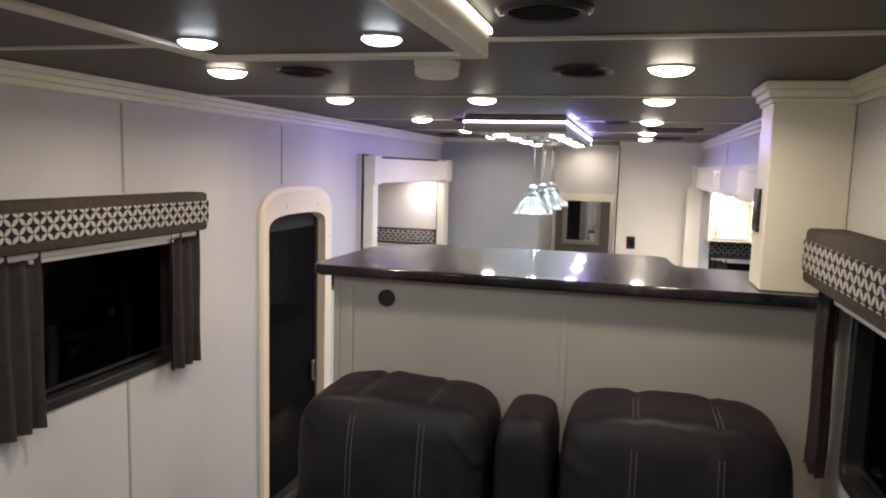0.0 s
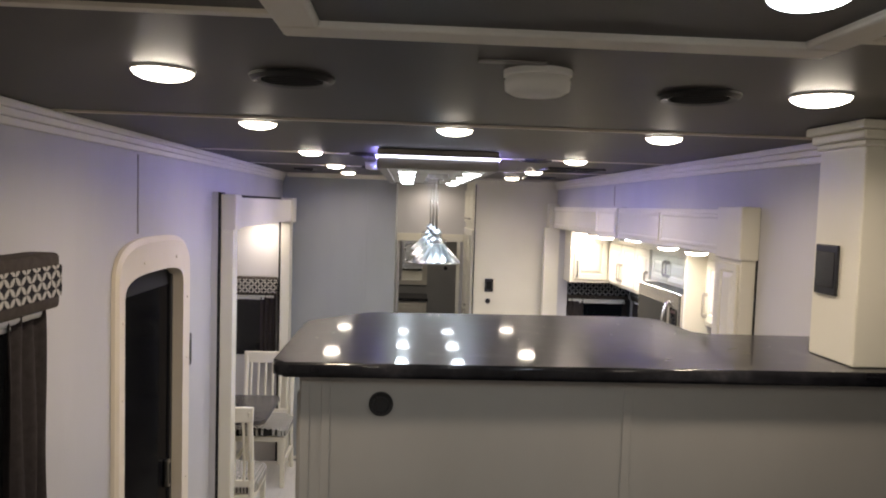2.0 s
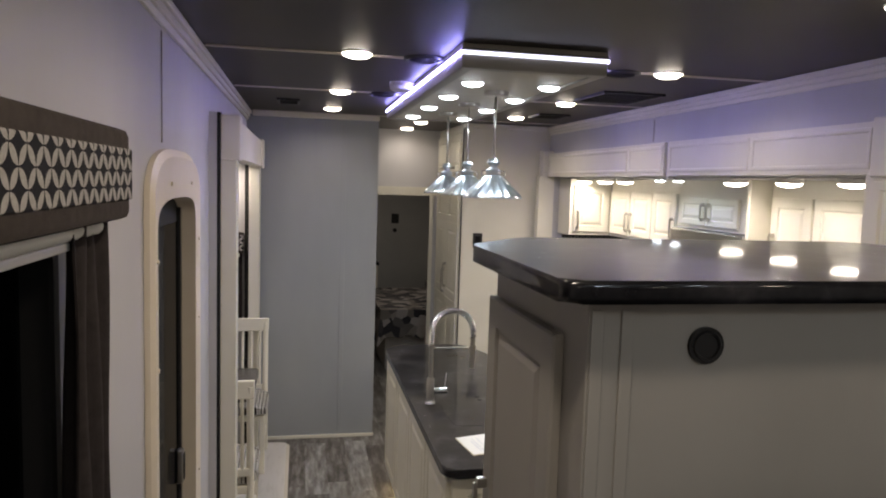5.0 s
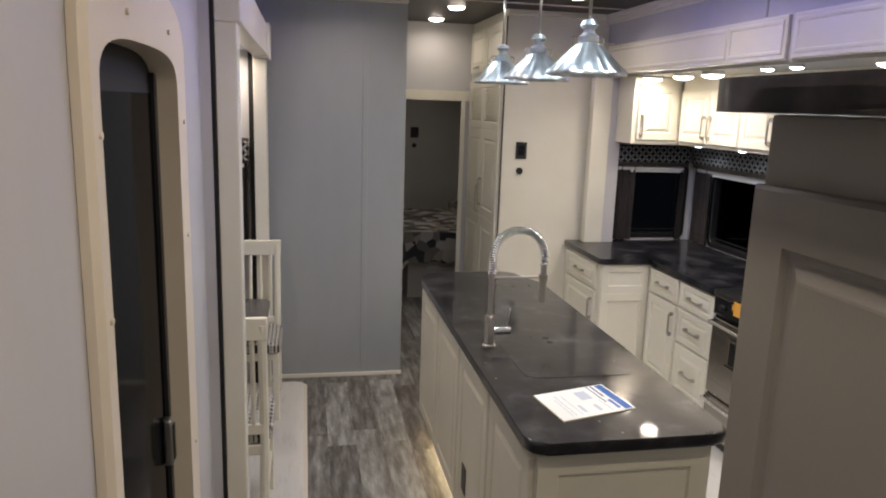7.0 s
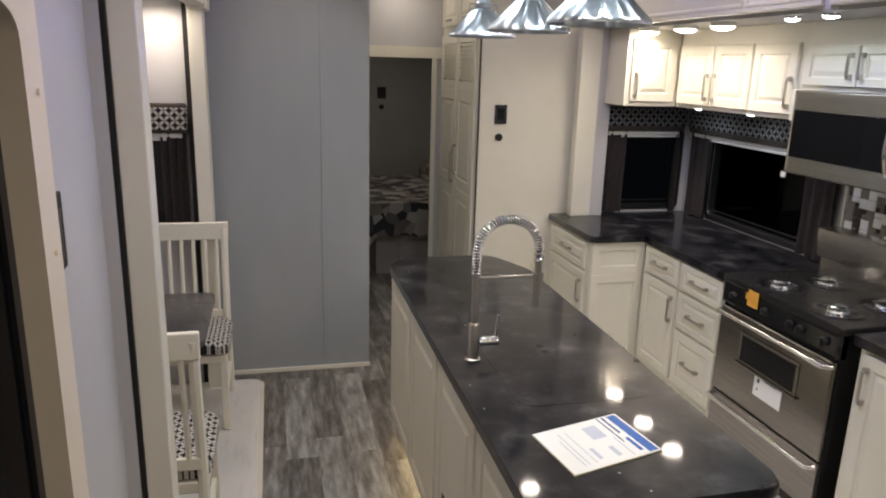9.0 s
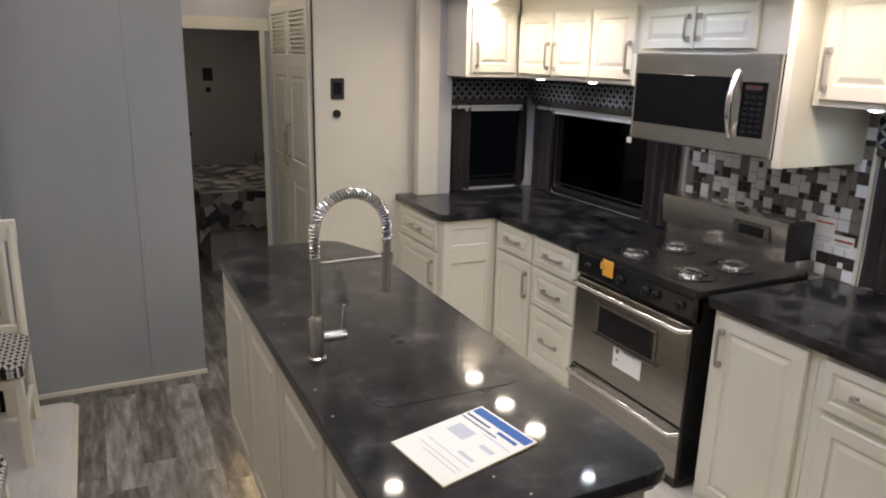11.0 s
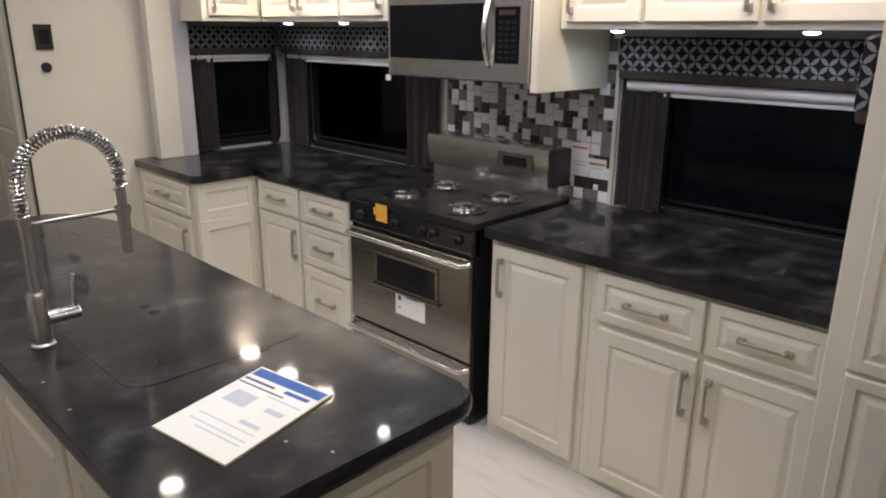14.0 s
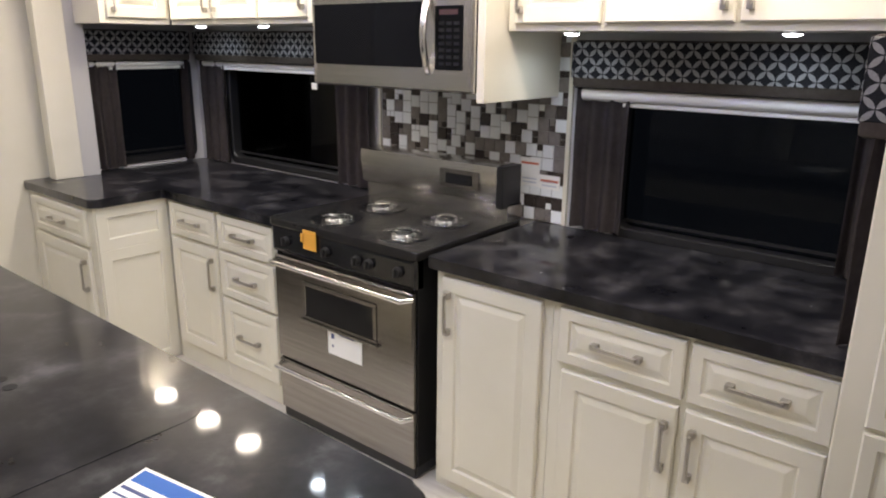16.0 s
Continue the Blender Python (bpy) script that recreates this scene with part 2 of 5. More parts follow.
def box(bm, x0, x1, y0, y1, z0, z1, bevel=0.0, segs=2):
    made = bmesh.ops.create_cube(bm, size=1.0)["verts"]
    bmesh.ops.scale(bm, vec=(abs(x1 - x0), abs(y1 - y0), abs(z1 - z0)), verts=made)
    bmesh.ops.translate(bm, vec=((x0 + x1) / 2, (y0 + y1) / 2, (z0 + z1) / 2), verts=made)
    if bevel:
        edges = list({e for v in made for e in v.link_edges})
        bmesh.ops.bevel(bm, geom=edges, offset=bevel, segments=segs, profile=0.5, affect="EDGES", clamp_overlap=True)
    return bm


def boxes(*rows, bevel=0.0):
    bm = bmesh.new()
    for r in rows:
        box(bm, *r, bevel=bevel)
    return bm


def rod(bm, a, b, radius, sides=12, radius2=None):
    a, b = Vector(a), Vector(b)
    made = bmesh.ops.create_cone(bm, cap_ends=True, segments=sides, radius1=radius, radius2=radius if radius2 is None else radius2, depth=(b - a).length)["verts"]
    turn = (b - a).to_track_quat("Z", "Y").to_matrix().to_4x4()
    bmesh.ops.transform(bm, matrix=Matrix.Translation((a + b) / 2) @ turn, verts=made)
    return bm


def tube(bm, points, radius, sides=10):
    """A round tube along a line of points."""
    rings = []
    pts = [Vector(p) for p in points]
    side = None
    for i, p in enumerate(pts):
        d = (pts[min(i + 1, len(pts) - 1)] - pts[max(i - 1, 0)]).normalized()
        if side is None:
            side = d.orthogonal().normalized()
        side = (side - d * side.dot(d)).normalized()
        up = d.cross(side)
        rings.append([bm.verts.new(p + radius * (math.cos(2 * math.pi * k / sides) * side + math.sin(2 * math.pi * k / sides) * up)) for k in range(sides)])
    for a, b in zip(rings, rings[1:]):
        for k in range(sides):
            bm.faces.new((a[k], a[(k + 1) % sides], b[(k + 1) % sides], b[k]))
    bm.faces.new(rings[0])
    bm.faces.new(rings[-1])
    return bm


def lathe(bm, x, y, profile, sides=28):
    """A body of revolution about the upright through x, y: profile of (radius, z)."""
    rings = [[bm.verts.new((x + r * math.cos(2 * math.pi * k / sides), y + r * math.sin(2 * math.pi * k / sides), z)) for k in range(sides)] for r, z in profile]
    for a, b in zip(rings, rings[1:]):
        for k in range(sides):
            bm.faces.new((a[k], a[(k + 1) % sides], b[(k + 1) % sides], b[k]))
    bm.faces.new(rings[0])
    bm.faces.new(rings[-1])
    return bm


def slab(bm, outline, z0, z1, bevel=0.0, segs=3):
    """An upright prism over an outline of (x, y), its rims rounded."""
    low = [bm.verts.new((x, y, z0)) for x, y in outline]
    high = [bm.verts.new((x, y, z1)) for x, y in outline]
    n = len(outline)
    f0, f1 = bm.faces.new(low), bm.faces.new(high)
    for k in range(n):
        bm.faces.new((low[k], low[(k + 1) % n], high[(k + 1) % n], high[k]))
    if bevel:
        bmesh.ops.bevel(bm, geom=list(f0.edges) + list(f1.edges), offset=bevel, segments=segs, profile=0.5, affect="EDGES", clamp_overlap=True)
    return bm


def rounded(corners, radii, steps=6):
    """An outline with its corners rounded."""
    out = []
    n = len(corners)
    for i, r in enumerate(radii):
        p, a, b = Vector(corners[i]), Vector(corners[i - 1]), Vector(corners[(i + 1) % n])
        if r <= 0:
            out.append(tuple(p))
            continue
        s, e = p + (a - p).normalized() * r, p + (b - p).normalized() * r
        for k in range(steps + 1):
            t = k / steps
            out.append(tuple((1 - t) ** 2 * s + 2 * t * (1 - t) * p + t * t * e))
    return out


class Face:
    """A flat upright face: u runs along it, v up, d out of it."""

    def __init__(self, origin, along, out):
        self.o, self.u, self.n = Vector(origin), Vector(along), Vector(out)

    def at(self, u, v, d=0.0):
        return self.o + self.u * u + Vector((0, 0, v)) + self.n * d

    def box(self, bm, u0, u1, v0, v1, d0, d1, bevel=0.0):
        a, b = self.at(u0, v0, d0), self.at(u1, v1, d1)
        return box(bm, min(a.x, b.x), max(a.x, b.x), min(a.y, b.y), max(a.y, b.y), min(a.z, b.z), max(a.z, b.z), bevel)

    def rings(self, bm, u0, u1, v0, v1, steps):
        """Nested rectangles (inset, depth), the innermost closed."""
        last = None
        for inset, d in steps:
            ring = [bm.verts.new(self.at(u, v, d)) for u, v in ((u0 + inset, v0 + inset), (u1 - inset, v0 + inset), (u1 - inset, v1 - inset), (u0 + inset, v1 - inset))]
            if last:
                for k in range(4):
                    bm.faces.new((last[k], last[(k + 1) % 4], ring[(k + 1) % 4], ring[k]))
            else:
                bm.faces.new(ring)
            last = ring
        bm.faces.new(last)
        return bm


def raised(face, u0, u1, v0, v1, frame_w=0.05, t=0.019):
    """A raised-panel door or drawer front."""
    return face.rings(bmesh.new(), u0, u1, v0, v1, [(0, 0.001), (0, t - 0.004), (0.004, t), (frame_w, t), (frame_w + 0.005, t - 0.007), (frame_w + 0.011, t - 0.007), (frame_w + 0.028, t - 0.0005), (frame_w + 0.031, t)])


def sunk(face, u0, u1, v0, v1, frame_w=0.06, t=0.012):
    return face.rings(bmesh.new(), u0, u1, v0, v1, [(0, 0.0), (0, t - 0.002), (0.002, t), (frame_w, t), (frame_w + 0.005, 0.003)])


def pull(face, u, v, length, upright, d):
    """A flat bow handle on two square feet."""
    bm = bmesh.new()
    h = length / 2
    for s in (-1, 1):
        if upright:
            face.box(bm, u - 0.009, u + 0.009, v + s * h - 0.011, v + s * h + 0.011, d, d + 0.022, 0.002)
        else:
            face.box(bm, u + s * h - 0.011, u + s * h + 0.011, v - 0.009, v + 0.009, d, d + 0.022, 0.002)
    if upright:
        face.box(bm, u - 0.005, u + 0.005, v - h, v + h, d + 0.020, d + 0.030, 0.002)
    else:
        face.box(bm, u - h, u + h, v - 0.005, v + 0.005, d + 0.020, d + 0.030, 0.002)
    return bm

# ---- setting ----
XL, W, H = -0.12, 2.34, 2.53  # faces of the left and right wall, ceiling height over the kitchen floor
LIV = 0.54                   # floor of the raised living room
setting("floor", boxes((-0.2, 2.42, 3.2, 13.0, -0.06, -0.004)), GROUT, "grey plank vinyl floor of the kitchen and hall")
setting("floor_living", boxes((-0.2, 2.42, -0.6, 2.2, LIV - 0.08, LIV)), PLANK, "raised floor of the living room")
setting("stair", boxes((XL, 0.70, 2.2, 2.55, -0.004, 0.36), (XL, 0.70, 2.55, 2.9, -0.004, 0.18)), PLANK, "two steps down from the living room")
setting("floor_platform", boxes((0.70, W, 2.2, 3.45, LIV - 0.08, LIV)), PLANK, "raised floor under the loveseat")
setting("wall_riser", boxes((0.68, 0.70, 2.2, 3.45, 0.0, LIV - 0.08), (XL, 0.70, 2.19, 2.2, 0.0, LIV - 0.08)), PANEL, "riser beside the steps")
setting("floor_subfloor", boxes((-0.2, 2.42, 2.2, 3.2, -0.06, -0.004)), GROUT)
setting("ceiling", boxes((-0.22, 2.44, -0.7, 13.0, H, H + 0.06)), CEIL, "dark brown ceiling panels")

# left wall with window, entry door and dinette slide-out
WL = (2.98, 3.70, 1.42, 1.94)
DL = (4.485, 5.285, 0.02, 1.985)
SL = (5.80, 7.90, 0.0, 2.16)
bm = boxes((XL - 0.10, XL, -0.6, WL[0], 0, H), (XL - 0.10, XL, WL[0], WL[1], 0, WL[2]), (XL - 0.10, XL, WL[0], WL[1], WL[3], H),
           (XL - 0.10, XL, WL[1], DL[0], 0, H), (XL - 0.10, XL, DL[0], DL[1], DL[3], H), (XL - 0.10, XL, DL[0], DL[1], -0.05, DL[2]),
           (XL - 0.10, XL, DL[1], SL[0], 0, H), (XL - 0.10, XL, SL[0], SL[1], SL[3], H), (XL - 0.10, XL, SL[1], 13.0, 0, H))
setting("wall_left", bm, WALL, "light grey vinyl wall panels")
bm = boxes(*[(XL, XL + 0.004, y - 0.006, y + 0.006, LIV, H - 0.08) for y in (0.95, 2.18)], (XL, XL + 0.003, 3.414, 3.426, 2.12, H - 0.08), (XL, XL + 0.003, 4.664, 4.676, 2.13, H - 0.08), (XL, XL + 0.003, 3.414, 3.426, 0.0, 1.40))
setting("trim_wall_seams_left", bm, PANEL, "thin batten over panel joint")

# right wall with living room window and kitchen slide-out
WR = (2.55, 3.28, 1.42, 1.92)
SR = (4.44, 8.10, 0.0, 2.14)
bm = boxes((W, W + 0.10, -0.6, WR[0], 0, H), (W, W + 0.10, WR[0], WR[1], 0, WR[2]), (W, W + 0.10, WR[0], WR[1], WR[3], H),
           (W, W + 0.10, WR[1], SR[0], 0, H), (W, W + 0.10, SR[0], SR[1], SR[3], H), (W, W + 0.10, SR[1], 13.0, 0, H))
setting("wall_right", bm, WALL, "light grey vinyl wall panels")
setting("trim_wall_seams_right", boxes((W - 0.003, W, 3.99, 4.002, 1.9, H - 0.08), (W - 0.003, W, 6.39, 6.402, 2.32, H - 0.08)), PANEL)
setting("wall_front", boxes((-0.22, 2.44, -0.7, -0.6, 0, H)), WALL, "grey end wall of the living room")
# far walls
BATH = mottled("blue_grey_wall_vinyl", [(0.3, (0.30, 0.315, 0.325)), (0.7, (0.335, 0.35, 0.36))], 3.0, 0.55, bump=0.12, fine=260, stretch=(1, 1, 0.3), spec=0.35)
setting("wall_bath", boxes((XL, 0.87, 8.0, 8.08, 0, H), (0.79, 0.87, 8.08, 9.2, 0, H)), BATH, "grey wall panel between dinette and hallway")
setting("trim_bath_wall", boxes((0.588, 0.622, 7.995, 8.0, 0.03, H - 0.07), bevel=0.002), BATH)
setting("baseboard_bath", boxes((XL, 0.875, 7.985, 7.999, 0, 0.022)), CREAM, "narrow white skirting strip")
setting("wall_pantry_end", boxes((1.585, W, 8.2, 8.28, 0, H)), mottled("ivory_panel", [(0.3, (0.66, 0.63, 0.53)), (0.7, (0.70, 0.67, 0.58))], 3, 0.45, bump=0.05, fine=200), "ivory end panel beside the hallway cabinet")
setting("wall_hall", boxes((0.79, 1.62, 9.2, 9.27, 1.985, H), (0.79, 0.90, 9.2, 9.27, 0, 1.985), (1.53, 1.62, 9.2, 9.27, 0, 1.985), (1.62, W, 9.2, 9.27, 0, H)), WALL, "grey wall over the bedroom doorway")
setting("door_1", boxes((0.87, 1.585, 9.185, 9.2, 1.91, 1.99), (1.50, 1.535, 9.185, 9.20, 0, 1.91)), CREAM, "cream casing of the bedroom doorway")
setting("wall_bedroom", boxes((-0.22, 2.44, 12.1, 12.2, 0, H)), BEDWALL, "grey green bedroom wall")

# crown moulding and ceiling seams
bm = bmesh.new()
for s, x in ((1, XL), (-1, W)):
    far = 8.0 if s > 0 else 8.2
    for d, z0, z1 in ((0.014, 2.462, 2.485), (0.025, 2.485, 2.507), (0.038, 2.507, 2.53)):
        box(bm, min(x, x + s * d), max(x, x + s * d), -0.6, far, z0, z1, 0.004)
setting("trim_crown", bm, CREAM, "cream crown moulding along the ceiling")
bm = boxes((XL + 0.045, 0.87, 7.955, 7.999, 2.495, H), (1.585, W - 0.045, 8.165, 8.199, 2.495, H), bevel=0.004)
setting("trim_crown_far", bm, CREAM)
setting("trim_ceiling_seams", boxes(*[(XL + 0.045, W - 0.045, y - 0.011, y + 0.011, H - 0.006, H) for y in (0.3, 1.5, 2.69, 3.90, 5.30, 6.48, 7.88)]), SEAM, "pale strip over ceiling panel joint")

# dinette slide-out box
setting("slide_dinette", boxes((-1.02, -0.94, SL[0], 7.98, 0, 2.2), (-0.94, XL - 0.1, 7.90, 7.98, 0, 2.2), (-0.94, XL - 0.1, SL[0] - 0.06, SL[0], 0, 2.2), (-1.02, XL - 0.1, SL[0] - 0.06, 7.98, 2.18, 2.24)), WALL, "grey walls of the dinette slide-out")
# kitchen slide-out box
BX, BY0, BY1, BT = 3.10, 4.67, 8.20, 2.105
setting("slide_kitchen", boxes((BX, BX + 0.08, 4.56, 4.80, 0, 0.945), (BX, BX + 0.08, 4.80, 5.58, 0, 0.934), (BX, BX + 0.08, 5.58, 6.98, 0, 0.945), (BX, BX + 0.08, 6.98, 7.90, 0, 0.945), (BX, BX + 0.08, 7.90, 8.28, 0, BT), (BX, BX + 0.08, 6.98, 7.90, 1.47, BT),
                               (BX, BX + 0.08, 5.58, 6.98, 0.945, BT), (BX, BX + 0.08, 4.56, 4.80, 0.945, BT), (BX, BX + 0.08, 4.80, 5.58, 1.44, BT),
                               (2.40, 2.60, BY1, BY1 + 0.08, 0, BT), (3.04, BX, BY1, BY1 + 0.08, 0, BT), (2.60, 3.04, BY1, BY1 + 0.08, 0, 0.955), (2.60, 3.04, BY1, BY1 + 0.08, 1.47, BT),
                               (2.40, BX, 4.56, BY0, 0, BT), (2.40, BX + 0.08, 4.56, 8.28, BT, BT + 0.06)), WALL, "grey walls of the kitchen slide-out")
setting("floor_kitchen_slide", boxes((1.72, BX, BY0, 8.2, 0.0, 0.075)), LIGHTFLOOR, "pale wood-look floor of the kitchen slide-out")
setting("floor_dinette_slide", slab(bmesh.new(), rounded([(-0.94, 5.82), (0.20, 5.82), (0.20, 7.84), (-0.94, 7.84)], [0, 0.05, 0.05, 0]), 0.0, 0.032, 0.006), LIGHTFLOOR, "pale wood-look floor of the dinette slide-out")
setting("trim_slide_floor", slab(bmesh.new(), rounded([(-0.94, 5.80), (0.222, 5.80), (0.222, 7.862), (-0.94, 7.862)], [0, 0.06, 0.06, 0]), -0.002, 0.012, 0.003), SEAM)

# slide-out surrounds
bm = boxes((-0.071, 0.0, 5.77, 5.87, 0, 2.11), (-0.085, -0.01, 7.76, 7.90, 0, 2.14), bevel=0.004)
box(bm, -0.085, 0.004, 5.90, 7.72, 2.12, 2.295, 0.004)
box(bm, -0.085, 0.016, 7.72, 7.92, 2.105, 2.31, 0.006)
box(bm, -0.071, 0.014, 5.765, 5.90, 2.11, 2.31, 0.006)
setting("trim_dinette_opening", bm, CREAM, "cream casing and valance round the dinette slide-out")
setting("trim_dinette_seal", boxes((-0.085, -0.072, 5.765, 5.86, 0, 2.32), (XL, -0.085, 5.86, 7.92, 2.17, 2.31), (XL, -0.085, 7.86, 7.92, 0, 2.17)), RUBBER, "black rubber seal of the slide-out")
setting("trim_dinette_return", boxes((XL, -0.0855, 5.763, 5.86, 0, 2.32)), WALL, "grey wall return beside the slide-out seal")

KR = Face((W, 0, 0), (0, 1, 0), (-1, 0, 0))
bm = boxes((2.275, W + 0.02, 4.43, 4.668, 0.0, 2.12), bevel=0.004)
box(bm, 2.262, W, 4.42, 4.64, 2.105, 2.315, 0.006)
box(bm, 2.215, 2.35, 8.09, 8.16, 0.92, 2.12, 0.004)
box(bm, 2.245, W, 8.09, 8.19, 2.10, 2.33, 0.006)
post = setting("trim_kitchen_opening", bm, CREAM, "cream posts round the kitchen slide-out")
PO = Face((2.275, 0, 0), (0, 1, 0), (-1, 0, 0))
for z0, z1 in ((0.03, 0.852), (0.862, 2.09)):
    part("panel", raised(PO, 4.44, 4.615, z0, z1, 0.03, 0.012), CREAM, post)
setting("trim_kitchen_seal", boxes((W - 0.007, W, 4.424, 4.429, 0.0, 2.31)), RUBBER, "black rubber seal of the slide-out")
for k, (a, b) in enumerate(((4.645, 6.125), (6.165, 8.085))):
    v = KR.box(bmesh.new(), a, b, 2.115, 2.305, 0.0, 0.05, 0.003)
    ob = setting("trim_valance_%d" % (k + 1), v, CREAM, "cream panelled valance over the kitchen slide-out")
    cuts = ((a + 0.02, a + 0.72), (a + 0.74, b - 0.02)) if k == 0 else ((a + 0.02, a + 0.44), (a + 0.46, b - 0.02))
    for u0, u1 in cuts:
        q = KR.rings(bmesh.new(), u0, u1, 2.135, 2.285, [(0, 0.049), (0, 0.051), (0.003, 0.056), (0.014, 0.056), (0.02, 0.0515)])
        part("panel", q, CREAM, ob)
setting("trim_valance_joint", KR.box(bmesh.new(), 6.13, 6.16, 2.10, 2.31, 0.0, 0.035), WALL)

# ---- planks ----
floor = bpy.data.objects["floor"]
plank_data = {}
random.seed(5)
count = 0
for i in range(17):
    x0 = -0.12 + i * 0.152
    if x0 > 2.25:
        break
    y = 3.2 - random.random() * 0.9
    while y < 12.0:
        length = 0.92
        key = "whole"
        if key not in plank_data:
            q = bmesh.new()
            box(q, 0.0004, 0.1516, 0.0004, length - 0.0004, -0.003, 0.0, 0.0004, 1)
            finish(q)
            me = bpy.data.meshes.new("plank")
            q.to_mesh(me)
            q.free()
            me.materials.append(PLANK)
            plank_data[key] = me
        hidden = (x0 > 0.95 and x0 < 1.3 and 5.2 < y < 6.2) or (x0 > 1.75 and y > 4.6 and y < 7.4)
        if not hidden and count < 290:
            ob = new("plank", plank_data[key])
            ob.matrix_basis = Matrix.Translation((x0, y, 0))
            ob.parent = floor
            count += 1
        y += length

# ---- living room ----
def window(name, face, u0, u1, v0, v1, label):
    """A dark night window: frame, pane and shade roller."""
    w = thing(name, label, "window", *face.at((u0 + u1) / 2, v0, 0))
    tagged(w, kind="structure")
    part("window_frame", rounded_frame(face, u0, u1, v0, v1), BLACK, w, "black window frame with rounded corners", smooth=True, angle=30)
    part("pane", face.box(bmesh.new(), u0 + 0.004, u1 - 0.004, v0 + 0.004, v1 - 0.004, -0.045, -0.040), GLASS, w, "dark tinted glass pane").visible_shadow = False
    part("meeting_rail", face.box(bmesh.new(), u0 + 0.016, u1 - 0.016, v0 + 0.035, v0 + 0.045, -0.038, -0.028), BLACK, w)
    return w


def rounded_frame(face, u0, u1, v0, v1):
    """A window frame with rounded corners: a flange on the wall and a reveal back to the pane."""
    bm = bmesh.new()
    rows = []
    for grow, radius, d in ((0.018, 0.05, 0.0005), (0.018, 0.05, 0.006), (0.012, 0.048, 0.010), (-0.014, 0.045, 0.010), (-0.018, 0.045, 0.004), (-0.020, 0.045, -0.06)):
        a, b, c, e = u0 - grow, u1 + grow, v0 - grow, v1 + grow
        rows.append([bm.verts.new(face.at(u, v, d)) for u, v in rounded([(a, c), (b, c), (b, e), (a, e)], [radius] * 4)])
    n = len(rows[0])
    for a, b in zip(rows, rows[1:]):
        for k in range(n):
            bm.faces.new((a[k], a[(k + 1) % n], b[(k + 1) % n], b[k]))
    return bm


def frame_ring(face, u0, u1, v0, v1, wide, d0, d1):
    bm = bmesh.new()
    face.box(bm, u0, u1, v0, v0 + wide, d0, d1, 0.004)
    face.box(bm, u0, u1, v1 - wide, v1, d0, d1, 0.004)
    face.box(bm, u0, u0 + wide, v0 + wide, v1 - wide, d0, d1, 0.004)
    face.box(bm, u1 - wide, u1, v0 + wide, v1 - wide, d0, d1, 0.004)
    return bm


def curtain(bm, face, u0, u1, v0, v1, d, folds=3, sway=0.0):
    """A hanging strip of folded cloth, wider towards its foot."""
    nu, nv = folds * 10, 12
    grid = []
    for j in range(nv + 1):
        t = j / nv
        v = v1 + (v0 - v1) * t
        row = []
        for i in range(nu + 1):
            s = i / nu
            u = u0 + (u1 - u0) * s + sway * t * t
            wave = math.cos(s * folds * 2 * math.pi) * 0.016 * (0.6 + 0.4 * t) + 0.004 * math.sin(7 * s + 5 * t)
            row.append(bm.verts.new(face.at(u, v, d + wave)))
        grid.append(row)
    back = [[bm.verts.new(v.co - face.n * 0.004) for v in row] for row in grid]
    for g in (grid, back):
        for a, b in zip(g, g[1:]):
            for i in range(nu):
                bm.faces.new((a[i], a[i + 1], b[i + 1], b[i]))
    for i in range(nu):
        bm.faces.new((grid[-1][i], grid[-1][i + 1], back[-1][i + 1], back[-1][i]))
        bm.faces.new((grid[0][i], grid[0][i + 1], back[0][i + 1], back[0][i]))
    for j in range(nv):
        bm.faces.new((grid[j][0], grid[j + 1][0], back[j + 1][0], back[j][0]))
        bm.faces.new((grid[j][-1], grid[j + 1][-1], back[j + 1][-1], back[j][-1]))
    return bm


def treatment(face, u0, u1, v0, v1, depth, drop, label, wide=0.11, sides=(True, True), bars=0.014, band=0.035, roller=0.016, group="", dim=False, near=0.0):
    """A padded box valance with side curtains: drop is the height of the curtains' foot."""
    w = thing("window_valance", label, "valance", *face.at((u0 + u1) / 2, v0, 0), group=group)
    top = face.box(bmesh.new(), u0, u1, v0, v1, 0.004, depth, bars)
    part("valance_body", top, TAUPE, w, "taupe padded box", smooth=True)
    part("patterned_band", face.box(bmesh.new(), u0 - 0.002, u1 + 0.002, v0 + (0.035 if dim else band), v1 - (0.006 if dim else band), 0.006, depth + 0.003, 0.003), PETAL_SHADED if dim else PETAL, w, "dark fabric with pale crossed petals")
    for side, (a, b) in zip(sides, ((u0 + 0.01, u0 + (near or wide)), (u1 - wide, u1 - 0.01))):
        if side:
            part("curtain", curtain(bmesh.new(), face, a, b, drop, v0 + 0.01, depth * 0.5), CLOTH, w, "taupe side curtain", smooth=True, angle=70)
    if roller:
        r = bmesh.new()
        rod(r, face.at(u0 + 0.03, v0 + 0.004 - roller, depth * 0.45), face.at(u1 - 0.03, v0 + 0.004 - roller, depth * 0.45), roller)
        part("roller_shade", r, WHITE, w, "rolled-up white shade", smooth=True)
        low = v0 + 0.004 - 2 * roller
        part("hem_bar", face.box(bmesh.new(), u0 + (near or wide) - 0.03, u1 - wide + 0.03, low - 0.014, low, depth * 0.45 - 0.006, depth * 0.45 + 0.006, 0.003), WHITE, w, "white hem bar of the shade")
    return w


